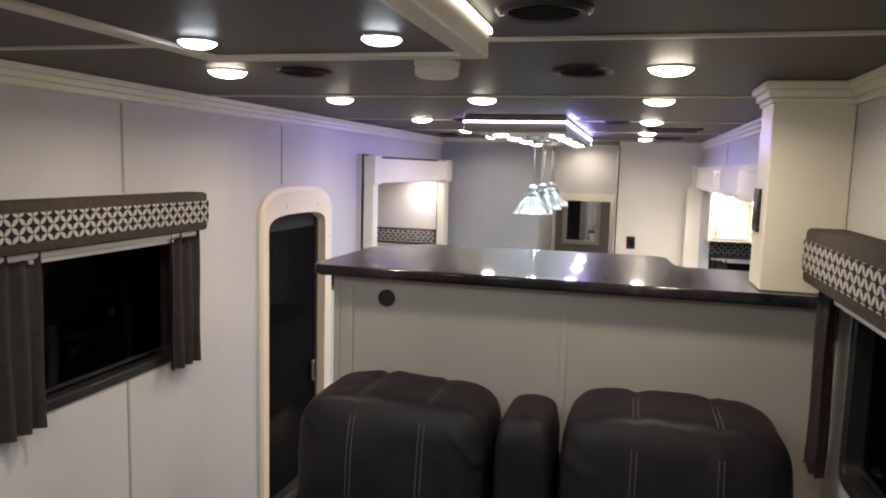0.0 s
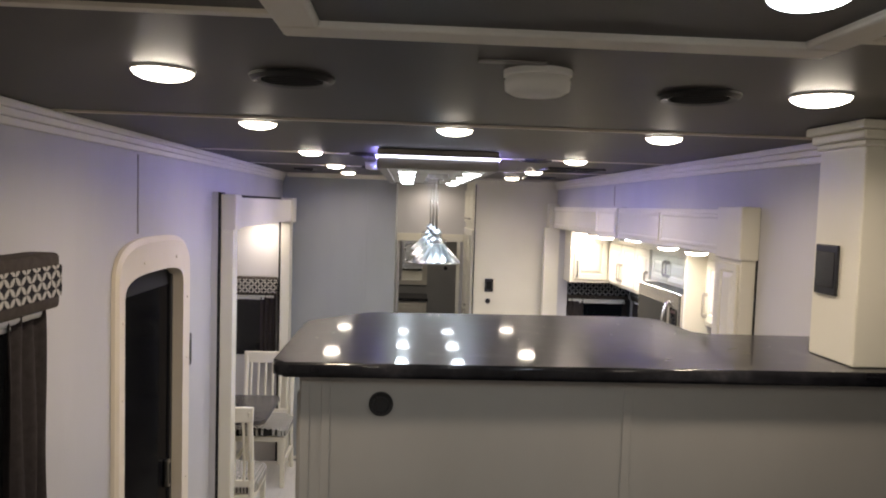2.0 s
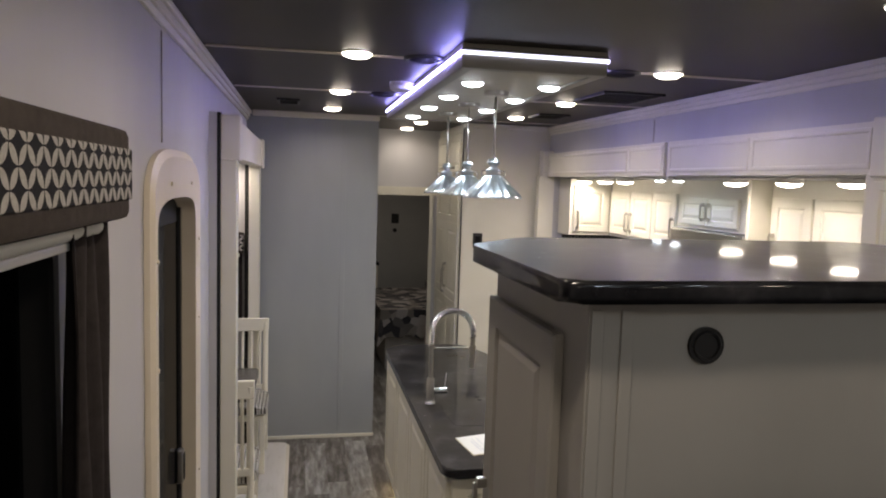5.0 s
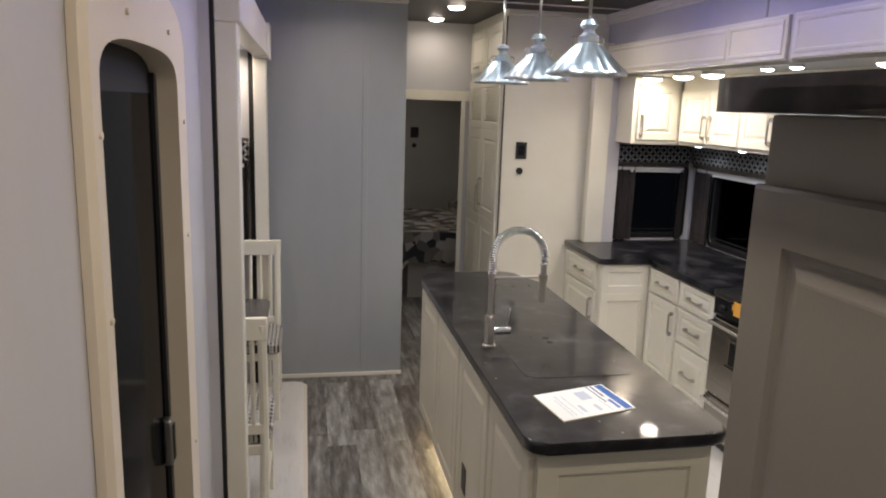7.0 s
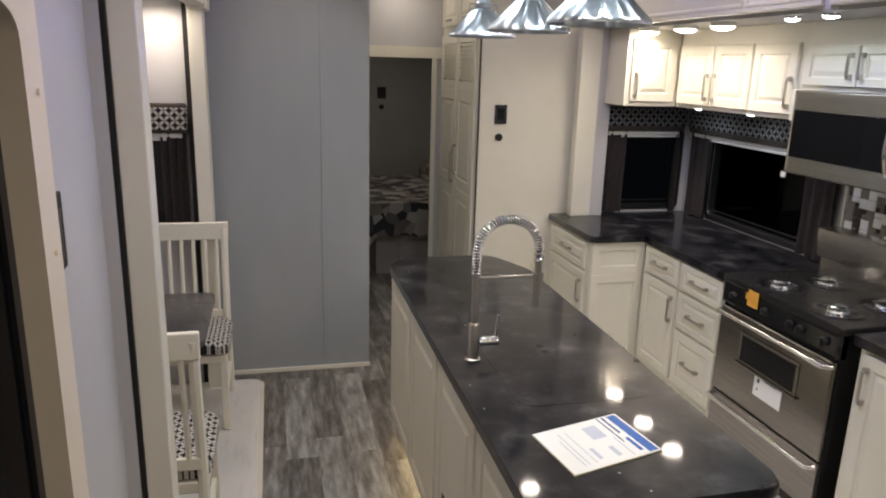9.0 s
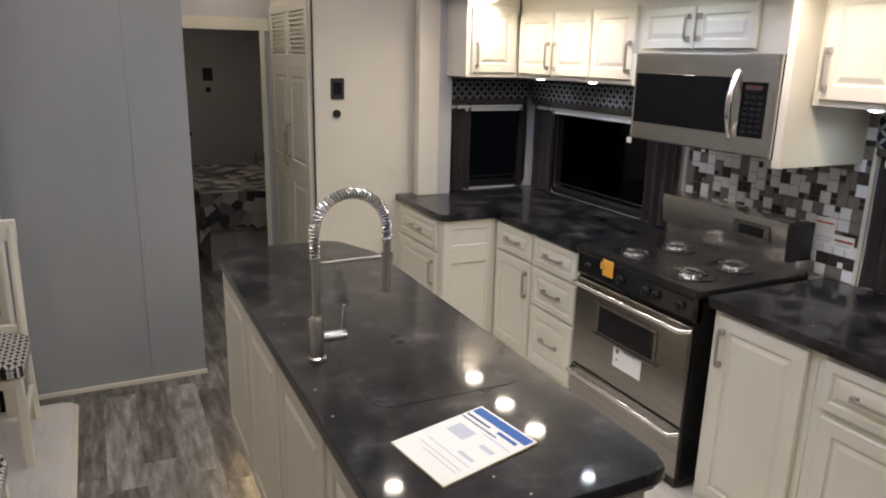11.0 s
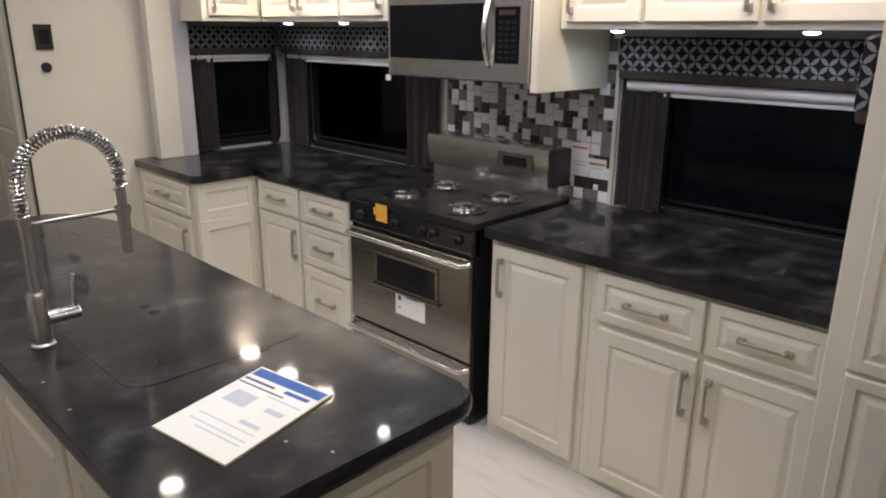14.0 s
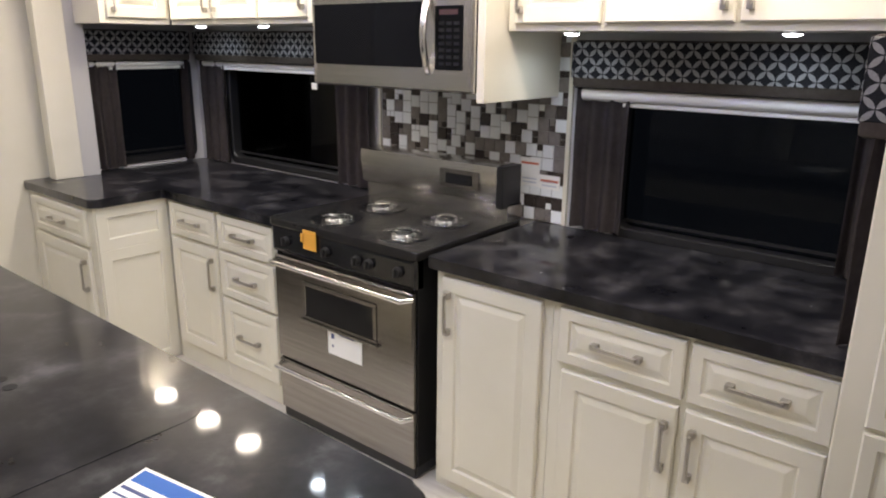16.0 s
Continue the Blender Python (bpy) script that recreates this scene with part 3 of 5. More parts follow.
LF = Face((XL, 0, 0), (0, 1, 0), (1, 0, 0))
window("window_1", LF, *WL, "black sliding window of the living room at night")
treatment(LF, 2.76, 3.82, 1.955, 2.115, 0.10, 1.38, "taupe padded valance with petal band over living room window", wide=0.20)
RF = Face((W, 0, 0), (0, 1, 0), (-1, 0, 0))
window("window_2", RF, *WR, "black sliding window of the living room at night")
treatment(RF, 2.42, 3.415, 1.945, 2.105, 0.12, 1.40, "taupe padded valance with petal band beside the bar", wide=0.13)

# loveseat against the bar wall
sofa = thing("loveseat", "black leather reclining loveseat with centre console against bar wall", "sofa", 1.45, 3.1, LIV)


def pillow(x0, x1, y0, y1, z0, z1, puff=0.05, lean=0.0, cuts=17, seams=()):
    """A soft upholstered block with swollen faces."""
    bm = bmesh.new()
    box(bm, x0, x1, y0, y1, z0, z1)
    bmesh.ops.subdivide_edges(bm, edges=bm.edges[:], cuts=cuts, use_grid_fill=True)
    cx, cy, cz = (x0 + x1) / 2, (y0 + y1) / 2, (z0 + z1) / 2
    hx, hy, hz = (x1 - x0) / 2, (y1 - y0) / 2, (z1 - z0) / 2
    for v in bm.verts:
        a, b, c = (v.co.x - cx) / hx, (v.co.y - cy) / hy, (v.co.z - cz) / hz
        n = (abs(a) ** 7 + abs(b) ** 7 + abs(c) ** 7) ** (1 / 7)
        s = 1 / max(n, 1.0)
        k = 1 + puff * (1 - a * a) * (1 - c * c)
        wob = 0.006 * noise.noise((v.co.x * 7, v.co.y * 7, v.co.z * 7))
        gather = max(0.0, abs(a) - 0.55) / 0.45
        wob -= 0.010 * gather * max(0.0, math.sin(c * 11 + 2.5 * math.sin(a * 4 + cx * 9))) ** 3 * (abs(b) > 0.6)
        for x in seams:
            wob -= 0.007 * math.exp(-((v.co.x - x) / 0.016) ** 2)
            pucker = math.exp(-((abs(v.co.x - x) - 0.045) / 0.035) ** 2)
            wob += 0.004 * pucker * noise.noise((v.co.x * 30, v.co.y * 9, v.co.z * 24))
        v.co = Vector((cx + a * hx * s, cy + b * hy * s * k + wob - lean * c, cz + c * hz * s + 0.02 * (1 - a * a) * max(c, 0) + wob))
    return bm


for k, (a, b, top) in enumerate(((0.75, 1.355, 1.535), (1.565, 2.185, 1.562))):
    lines = [a + (b - a) * f for f in (0.33, 0.69)]
    shape = pillow(a, b, 3.06, 3.43, 1.0, top, 0.12, -0.02, 40, lines)
    tree = BVHTree.FromBMesh(shape)
    tracks = []
    for x in lines:
        for w in (-0.007, 0.007):
            hits = [tree.ray_cast(Vector((x + w, 2.7, 1.14 + 0.02 * k)), Vector((0, 1, 0)))[0] for k in range(19)]
            hits += [tree.ray_cast(Vector((x + w, 3.13 + 0.02 * k, 2.0)), Vector((0, 0, -1)))[0] for k in range(10)]
            tracks.append([h for h in hits if h is not None])
    back = part("backrest", shape, LEATHER, sofa, "puffed black leather back cushion", smooth=True, angle=80)
    for line in tracks:
        part("seam", tube(bmesh.new(), line, 0.0016, 5), STITCH, back, "twin stitched seam")
    part("seat", pillow(a, b, 2.45, 3.12, 0.80, 1.06, 0.1), LEATHER, sofa, smooth=True, angle=80)
    part("footrest", pillow(a, b, 2.36, 2.50, 0.60, 0.98, 0.1), LEATHER, sofa, smooth=True, angle=80)
part("console", pillow(1.372, 1.545, 3.10, 3.42, 0.9, 1.515, 0.02), LEATHER, sofa, "upright black leather centre panel", smooth=True, angle=80)
part("console", pillow(1.372, 1.558, 2.45, 3.14, 0.58, 1.12, 0.02), LEATHER, sofa, "black leather centre console", smooth=True, angle=80)
part("armrest", pillow(0.715, 0.78, 2.4, 3.3, 0.58, 1.20, 0.02), LEATHER, sofa, smooth=True, angle=80)
part("armrest", pillow(2.16, 2.225, 2.4, 3.3, 0.58, 1.20, 0.02), LEATHER, sofa, smooth=True, angle=80)
part("base", boxes((0.78, 2.16, 2.5, 3.4, LIV + 0.0005, 0.82)), BLACK, sofa)

# ---- bar between living room and kitchen ----
bar = thing("bar_cabinet", "tall greige bar cabinet with a panelled end door", "cabinet", 1.5, 3.76, 0)
part("body", boxes((0.72, W - 0.002, 3.455, 3.975, 0, 1.865), bevel=0.003), PANEL, bar)
BF = Face((0, 3.455, 0), (1, 0, 0), (0, -1, 0))
for x in (0.735, 0.785, 1.535):
    part("batten", BF.box(bmesh.new(), x - 0.011, x + 0.011, LIV, 1.850, 0, 0.004, 0.0015), PANEL, bar, "flat batten over the panel joint")
BE = Face((0.72, 0, 0), (0, 1, 0), (-1, 0, 0))
door = part("door", raised(BE, 3.55, 3.965, 1.0, 1.79, 0.06, 0.020), PANEL, bar, "greige raised-panel end door")
part("handle", pull(BE, 3.935, 1.29, 0.16, True, 0.020), NICKEL, door, "square nickel pull")
door = part("door", raised(BE, 3.55, 3.965, 0.12, 0.97, 0.06, 0.020), PANEL, bar, "greige raised-panel end door")
g = bmesh.new()
rod(g, (0.92, 3.456, 1.792), (0.92, 3.447, 1.792), 0.030, 24)
gro = part("grommet", g, BLACK, bar, "black round cable socket", smooth=True)
part("grommet_ring", tube(bmesh.new(), [(0.92 + 0.022 * math.cos(k * math.pi / 12), 3.446, 1.792 + 0.022 * math.sin(k * math.pi / 12)) for k in range(25)], 0.003, 6), BLACK, gro, smooth=True)
lone("bar_countertop", slab(bmesh.new(), rounded([(0.66, 3.405), (W - 0.001, 3.405), (W - 0.001, 3.93), (1.90, 3.93), (1.87, 4.25), (0.85, 4.22), (0.66, 4.00)], [0.03, 0, 0, 0.03, 0.05, 0.05, 0.05]), 1.866, 1.902, 0.012), STONE, "glossy black marbled bar countertop", "countertop", smooth=True)

col = thing("bar_column", "cream square column with crown standing on the bar", "column", 2.2, 3.56, 1.9025)
part("shaft", boxes((2.115, W - 0.001, 3.465, 3.665, 1.9025, H - 0.001), bevel=0.004), CREAM, col)
bm = bmesh.new()
for d, z0, z1 in ((0.008, 2.465, 2.482), (0.018, 2.482, 2.506), (0.03, 2.506, 2.529)):
    box(bm, 2.115 - d, W - 0.001, 3.465 - d, 3.665 + d, z0, z1, 0.005)
part("capital", bm, CREAM, col, "stepped crown moulding")
sw = thing("switch_panel", "black touch control panel on the bar column", "switch", 2.12, 3.60, 2.08)
part("plate", boxes((2.107, 2.1145, 3.545, 3.645, 2.075, 2.21), bevel=0.002), BLACK, sw)
part("screen", boxes((2.1055, 2.107, 3.555, 3.635, 2.095, 2.19)), ENAMEL, sw, "glossy dark screen")

# ---- entry door in the left wall ----
entry = thing("door_2", "dark glazed entry door in an arched cream frame", "door", XL, 4.9, 0, kind="structure")


def arch(y0, y1, spring, top, z0, n=20):
    """Outline of an arched opening in the plane of the left wall, from its foot round."""
    pts = [(y0, z0), (y0, spring)]
    r = (y1 - y0) / 2
    for k in range(1, n):
        a = math.pi - math.pi * k / n
        e = 0.62
        c, s = math.cos(a), math.sin(a)
        pts.append(((y0 + y1) / 2 + r * math.copysign(abs(c) ** e, c), spring + (top - spring) * abs(s) ** e))
    return pts + [(y1, spring), (y1, z0)]


outer, inner = arch(4.41, 5.298, 1.92, 2.115, 0.0), arch(4.49, 5.20, 1.87, 1.965, 0.06)
bm = bmesh.new()
rows = []
for line, d in ((outer, 0.001), (outer, 0.016), (None, 0.028), (inner, 0.022), (inner, 0.012)):
    if line is None:
        line = [(o[0] * 0.85 + i[0] * 0.15, o[1] * 0.85 + i[1] * 0.15) for o, i in zip(outer, inner)]
    rows.append([bm.verts.new((XL + d, y, z)) for y, z in line])
for a, b in zip(rows, rows[1:]):
    for k in range(len(a) - 1):
        bm.faces.new((a[k], a[k + 1], b[k + 1], b[k]))
part("door_frame", bm, FRAME, entry, "moulded cream door surround", smooth=True, angle=30)
bm = bmesh.new()
rows = [[bm.verts.new((XL + d, y, z)) for y, z in inner] for d in (0.012, -0.05)]
for k in range(len(inner) - 1):
    bm.faces.new((rows[0][k], rows[0][k + 1], rows[1][k + 1], rows[1][k]))
part("door_jamb", bm, FRAME, entry, "cream inner jamb", smooth=True, angle=30)
bm = bmesh.new()
for y, z in ((4.46, 1.80), (5.25, 1.80), (4.46, 1.50), (5.25, 1.5), (4.46, 0.9), (5.25, 0.9), (4.68, 2.01), (5.08, 2.01)):
    rod(bm, (XL + 0.024, y, z), (XL + 0.030, y, z), 0.006, 10)
part("screw_cap", bm, FRAME, entry, smooth=True)
leaf = part("door_leaf", boxes((-0.18, -0.16, 4.487, 5.283, 0.022, 1.983)), RUBBER, entry, "black door leaf")
part("pane", boxes((-0.159, -0.155, 4.545, 5.16, 0.35, 1.87)), shader("tinted_door_glass", (0.004, 0.004, 0.005), 0.1, spec=0.02), leaf, "dark glass")
part("screen_frame", boxes((-0.159, -0.147, 4.502, 4.54, 0.06, 1.92), (-0.159, -0.147, 5.165, 5.197, 0.06, 1.92)), BLACK, leaf)
bm = boxes((-0.154, -0.130, 5.105, 5.140, 0.90, 1.03), bevel=0.006)
latch = part("latch", bm, NICKEL, leaf, "chrome paddle latch")
part("latch_hole", boxes((-0.1305, -0.126, 5.112, 5.133, 0.915, 1.015), bevel=0.002), BLACK, latch)
swl = thing("wall_switch", "black slim switch plate beside the entry door", "switch", XL, 5.35, 1.44)
part("plate", boxes((XL, XL + 0.009, 5.312, 5.388, 1.435, 1.595), bevel=0.003), BLACK, swl)
part("rocker", boxes((XL + 0.008, XL + 0.012, 5.335, 5.365, 1.465, 1.565), bevel=0.002), ENAMEL, swl)

# ---- ceiling fittings ----
def dome(x, y, z, warm=True, r=0.062, name="ceiling_light", watts=6.0, label="", group="", drop=0.0):
    """A round downlight: bezel and glowing domed lens."""
    t = thing(name, label, "lamp", x, y, z, group)
    top, z = z, z - drop
    part("bezel", lathe(bmesh.new(), x, y, [(r * 1.12, top), (r * 1.12, z - 0.004), (r * 1.09, z - 0.006), (r * 1.0, z - 0.006)], 28), WHITE if warm else CHROME, t, "round bezel", smooth=True)
    part("lens", lathe(bmesh.new(), x, y, [(r * 1.06, z - 0.0055), (r * 1.04, z - 0.0055 - 0.05 * r), (r * 0.95, z - 0.0055 - 0.15 * r), (r * 0.74, z - 0.0055 - 0.25 * r), (r * 0.4, z - 0.0055 - 0.32 * r), (0.004, z - 0.0055 - 0.34 * r)], 24), WARM_LENS if warm else COOL_LENS, t, "glowing lens", smooth=True)
    lamp = down_lamp("lamp", x, y, z - 0.030, watts, (AMBER if y < 4.5 else WARM) if warm else COOL, r * 1.8)
    lamp.parent = t
    lamp.matrix_parent_inverse = t.matrix_basis.inverted()
    return t


WARM_W, COOL_W = 3.3, 1.9
# rows at y 0.6 and 1.9 and the bedroom light: added out of view as fill
for x, y in [(0.49, v) for v in (0.6, 1.9, 3.15, 4.03, 5.26, 6.47, 7.46)] + [(1.805, v) for v in (0.6, 1.9, 3.15, 4.04, 5.27, 6.47, 7.46)] + [(1.115, 4.02), (1.235, 8.23), (1.225, 8.95), (1.2, 10.6)]:
    dome(x, y, H, True, 0.054, watts=(3.7 if y < 4.5 else WARM_W) if y < 8 else 1.6 if y < 10 else 6.0, label="round warm ceiling light with domed frosted lens", group="warm ceiling lights")
for y in (5.305, 5.79, 6.315, 6.885):
    for x in (0.963, 1.288):
        dome(x, y, 2.45, False, 0.042, watts=COOL_W, label="small cool white light under the kitchen soffit", group="soffit lights")
for x in (0.945, 1.30):
    for y in (2.31, 1.3):
        dome(x, y, 2.47, False, 0.032, watts=COOL_W, label="cool white light under the living room soffit", group="living soffit lights")


SOFFIT = mottled("soffit_board", [(0.3, (0.44, 0.42, 0.37)), (0.7, (0.50, 0.47, 0.42))], 3, 0.5, bump=0.08, fine=200)


def soffit(x0, x1, y0, y1, z0, label, panel, led, border=0.045):
    s = thing("ceiling_soffit", label, "soffit", (x0 + x1) / 2, (y0 + y1) / 2, z0)
    part("panel", boxes((x0 + border, x1 - border, y0 + border, y1 - border, z0, H)), panel, s)
    zb = H - 0.0005
    bm = boxes((x0, x1, y0, y0 + border, z0 - 0.008, zb), (x0, x1, y1 - border, y1, z0 - 0.008, zb),
               (x0, x0 + border, y0 + border, y1 - border, z0 - 0.008, zb), (x1 - border, x1, y0 + border, y1 - border, z0 - 0.008, zb), bevel=0.004)
    part("border", bm, PANEL if panel is not CEIL else SEAM, s, "moulded border")
    z, d, e = z0 + 0.040, 0.005, 0.022
    # dark lips added to keep the end strips' light off the ceiling
    for u, v in ((y0 - e, y0 - 0.0005), (y1 + 0.0005, y1 + e)):
        part("lip", boxes((x0, x1, u, v, z + 0.012, z + 0.016)), CEIL, s, "added dark lip that blocks upward strip light")
    for u, v in ((y0 - d, y0 - 0.0005), (y1 + 0.0005, y1 + d)):
        part("led_strip", boxes((x0 - d, x1 + d, u, v, z, z + 0.011)), LED_PALE if led is LED_GLOW else led, s, "glowing light strip")
    for u, v in ((x0 - d, x0 - 0.0005), (x1 + 0.0005, x1 + d)):
        part("led_strip", boxes((u, v, y0, y1, z, z + 0.011)), led, s, "glowing light strip")
    return s


soffit(0.83, 1.375, 4.92, 7.15, 2.45, "pale grey kitchen soffit edged by a violet light strip", SOFFIT, LED_GLOW)
soffit(0.83, 1.44, 0.5, 2.53, 2.47, "dark framed living room soffit with light strip", CEIL, LED_WHITE)


def pendant(x, y):
    p = thing("pendant_lamp", "galvanised fluted pendant lamp hanging from the soffit", "lamp", x, y, 2.45, "pendant lamps")
    part("canopy", lathe(bmesh.new(), x, y, [(0.055, 2.4495), (0.055, 2.435), (0.048, 2.428), (0.008, 2.426)], 24), NICKEL, p, smooth=True)
    bm = bmesh.new()
    rod(bm, (x, y, 2.43), (x, y, 2.13), 0.006, 8)
    part("stem", bm, NICKEL, p, smooth=True)
    part("socket", lathe(bmesh.new(), x, y, [(0.008, 2.155), (0.022, 2.150), (0.03, 2.135), (0.018, 2.122), (0.018, 2.112), (0.034, 2.10), (0.034, 2.085), (0.024, 2.076)], 20), SHADE, p, "stepped metal cap", smooth=True)
    bm = bmesh.new()
    sides, rings = 96, []
    for r, z in ((0.020, 2.086), (0.045, 2.072), (0.125, 1.990), (0.131, 1.982), (0.131, 1.976), (0.127, 1.976), (0.120, 1.988), (0.040, 2.066), (0.018, 2.078)):
        flute = 0.035 if 0.04 < r < 0.126 else 0.012
        rings.append([bm.verts.new((x + r * (1 + flute * math.cos(16 * a)) * math.cos(a), y + r * (1 + flute * math.cos(16 * a)) * math.sin(a), z)) for a in [2 * math.pi * k / sides for k in range(sides)]])
    for a, b in zip(rings, rings[1:]):
        for k in range(sides):
            bm.faces.new((a[k], a[(k + 1) % sides], b[(k + 1) % sides], b[k]))
    part("shade", bm, SHADE, p, "fluted conical metal shade", smooth=True, angle=50)
    bm = bmesh.new()
    for s in (-1, 1):
        bm = bmesh.new()
        tube(bm, [(x + s * 0.024, y, 2.10), (x + s * 0.052, y, 2.098), (x + s * 0.056, y, 2.085), (x + s * 0.050, y, 2.07)], 0.003, 6)
        part("bracket", bm, CHROME, p, smooth=True)
    bm = bmesh.new()
    bmesh.ops.create_uvsphere(bm, u_segments=16, v_segments=10, radius=0.026, matrix=Matrix.Translation((x, y, 2.035)))
    part("bulb", bm, WHITE, p, "unlit white bulb", smooth=True)


for y in (5.55, 6.07, 6.60):
    pendant(1.13, y)


def detector(x, y):
    d = thing("smoke_detector", "round white smoke detector on the ceiling", "smoke detector", x, y, H)
    part("base", lathe(bmesh.new(), x, y, [(0.062, H - 0.0005), (0.062, H - 0.010), (0.058, H - 0.012)], 28), WHITE, d, smooth=True)
    part("cover", lathe(bmesh.new(), x, y, [(0.056, H - 0.011), (0.060, H - 0.020), (0.058, H - 0.036), (0.046, H - 0.043), (0.01, H - 0.044)], 28), WHITE, d, smooth=True, angle=60)


detector(1.20, 3.02)
detector(0.77, 6.02)


def round_vent(x, y, r=0.085):
    v = thing("ceiling_vent", "round black ceiling air vent", "vent", x, y, H, "ceiling vents")
    part("ring", lathe(bmesh.new(), x, y, [(r, H - 0.0005), (r, H - 0.006), (r * 0.9, H - 0.013), (r * 0.74, H - 0.010), (r * 0.72, H - 0.002)], 28), BLACK, v, smooth=True)
    bm = bmesh.new()
    for k in (-2, -1, 0, 1, 2):
        half = math.sqrt(max((r * 0.72) ** 2 - (k * r * 0.26) ** 2, 0.0))
        box(bm, x - half, x + half, y + k * r * 0.26 - 0.003, y + k * r * 0.26 + 0.003, H - 0.010, H - 0.002)
    part("louvre", bm, RUBBER, v)
    bm = bmesh.new()
    rod(bm, (x - r * 0.85, y - 0.01, H - 0.004), (x - r * 0.85, y - 0.01, H - 0.014), 0.005, 8)
    part("screw", bm, CHROME, v, smooth=True)


for x, y in ((0.735, 3.175), (1.572, 3.20), (1.56, 2.41), (0.76, 5.29), (1.62, 5.34), (0.73, 6.52), (0.72, 1.3)):
    round_vent(x, y)


def grille(x, y, w, d):
    g = thing("return_grille", "black rectangular ceiling grille", "vent", x, y, H)
    part("frame", boxes((x - w / 2, x + w / 2, y - d / 2, y - d / 2 + 0.015, H - 0.01, H - 0.0005), (x - w / 2, x + w / 2, y + d / 2 - 0.015, y + d / 2, H - 0.01, H - 0.0005),
                        (x - w / 2, x - w / 2 + 0.015, y - d / 2, y + d / 2, H - 0.012, H - 0.0005), (x + w / 2 - 0.015, x + w / 2, y - d / 2, y + d / 2, H - 0.012, H - 0.0005)), BLACK, g)
    n = int((d - 0.03) / 0.03)
    for k in range(n):
        part("slat", boxes((x - w / 2 + 0.015, x + w / 2 - 0.015, y - d / 2 + 0.02 + k * 0.03, y - d / 2 + 0.034 + k * 0.03, H - 0.008, H - 0.002)), RUBBER, g)


grille(0.20, 7.15, 0.14, 0.26)
grille(1.96, 6.10, 0.34, 0.42)
grille(1.98, 7.25, 0.22, 0.25)
lone("ceiling_label", boxes((1.085, 1.20, 2.93, 2.955, H - 0.003, H - 0.0005)), shader("grey_label", (0.2, 0.19, 0.18), 0.5), "thin grey label strip on the ceiling", "label")

# ---- kitchen: base cabinets ----
KF = Face((2.47, 0, 0), (0, 1, 0), (-1, 0, 0))
TOP = 0.880


def base_unit(y0, y1, fronts, label, pulls):
    """A base cabinet along the slide-out: fronts are (u0, u1, v0, v1, kind, pull side)."""
    c = thing("base_cabinet", label, "cabinet", 2.75, (y0 + y1) / 2, 0.075, "kitchen base cabinets")
    part("body", boxes((2.47, 3.05, y0 + 0.001, y1 - 0.001, 0.076, TOP)), CREAM, c)
    for u0, u1, v0, v1, kind, side in fronts:
        thin = v1 - v0 < 0.22
        f = part("drawer_front" if kind == "drawer" else "door", raised(KF, u0, u1, v0, v1, 0.032 if thin else 0.05), CREAM, c)
        if kind == "drawer":
            part("handle", pull(KF, (u0 + u1) / 2, (v0 + v1) / 2, 0.128, False, 0.019), NICKEL, f, "brushed nickel bow handle")
        else:
            part("handle", pull(KF, u0 + 0.028 if side < 0 else u1 - 0.028, v1 - 0.12, 0.128, True, 0.019), NICKEL, f, "brushed nickel bow handle")
    return c


base_unit(5.445, 5.885, [(5.475, 5.85, 0.115, 0.862, "door", 1)], "cream base cabinet with one tall raised-panel door beside the range", 1)
base_unit(4.645, 5.445, [(5.045, 5.415, 0.695, 0.862, "drawer", 0), (5.05, 5.40, 0.10, 0.672, "door", -1), (4.69, 5.03, 0.695, 0.862, "drawer", 0), (4.695, 5.03, 0.10, 0.672, "door", 1)],
          "cream base cabinet with two drawers above two doors", 4)
base_unit(6.70, 7.125, [(6.735, 7.11, 0.715, 0.868, "drawer", 0), (6.735, 7.11, 0.50, 0.70, "drawer", 0), (6.735, 7.11, 0.175, 0.485, "drawer", 0)], "cream base cabinet with three drawers", 3)
base_unit(7.125, 7.53, [(7.14, 7.495, 0.715, 0.868, "drawer", 0), (7.14, 7.495, 0.175, 0.70, "door", -1)], "cream base cabinet with one drawer above one door", 2)

corner = thing("corner_cabinet", "cream corner cabinet with plain framed end panel", "cabinet", 2.3, 7.85, 0.0, "kitchen base cabinets")
part("body", boxes((2.125, 2.469, 7.545, 8.199, 0.076, TOP), (2.47, 3.05, 7.535, 8.199, 0.076, TOP)), CREAM, corner)
CE = Face((0, 7.545, 0), (1, 0, 0), (0, -1, 0))
part("end_panel", sunk(CE, 2.13, 2.465, 0.68, 0.878, 0.05), CREAM, corner, "framed flat panel")
part("end_panel", sunk(CE, 2.13, 2.465, 0.08, 0.68, 0.05), CREAM, corner, "framed flat panel")
CS = Face((2.125, 0, 0), (0, 1, 0), (-1, 0, 0))
f = part("drawer_front", raised(CS, 7.60, 8.13, 0.70, 0.862, 0.032), CREAM, corner)
part("handle", pull(CS, 7.865, 0.78, 0.128, False, 0.019), NICKEL, f, "brushed nickel bow handle")
f = part("door", raised(CS, 7.60, 8.13, 0.12, 0.682, 0.05), CREAM, corner)
part("handle", pull(CS, 7.63, 0.56, 0.128, True, 0.019), NICKEL, f, "brushed nickel bow handle")

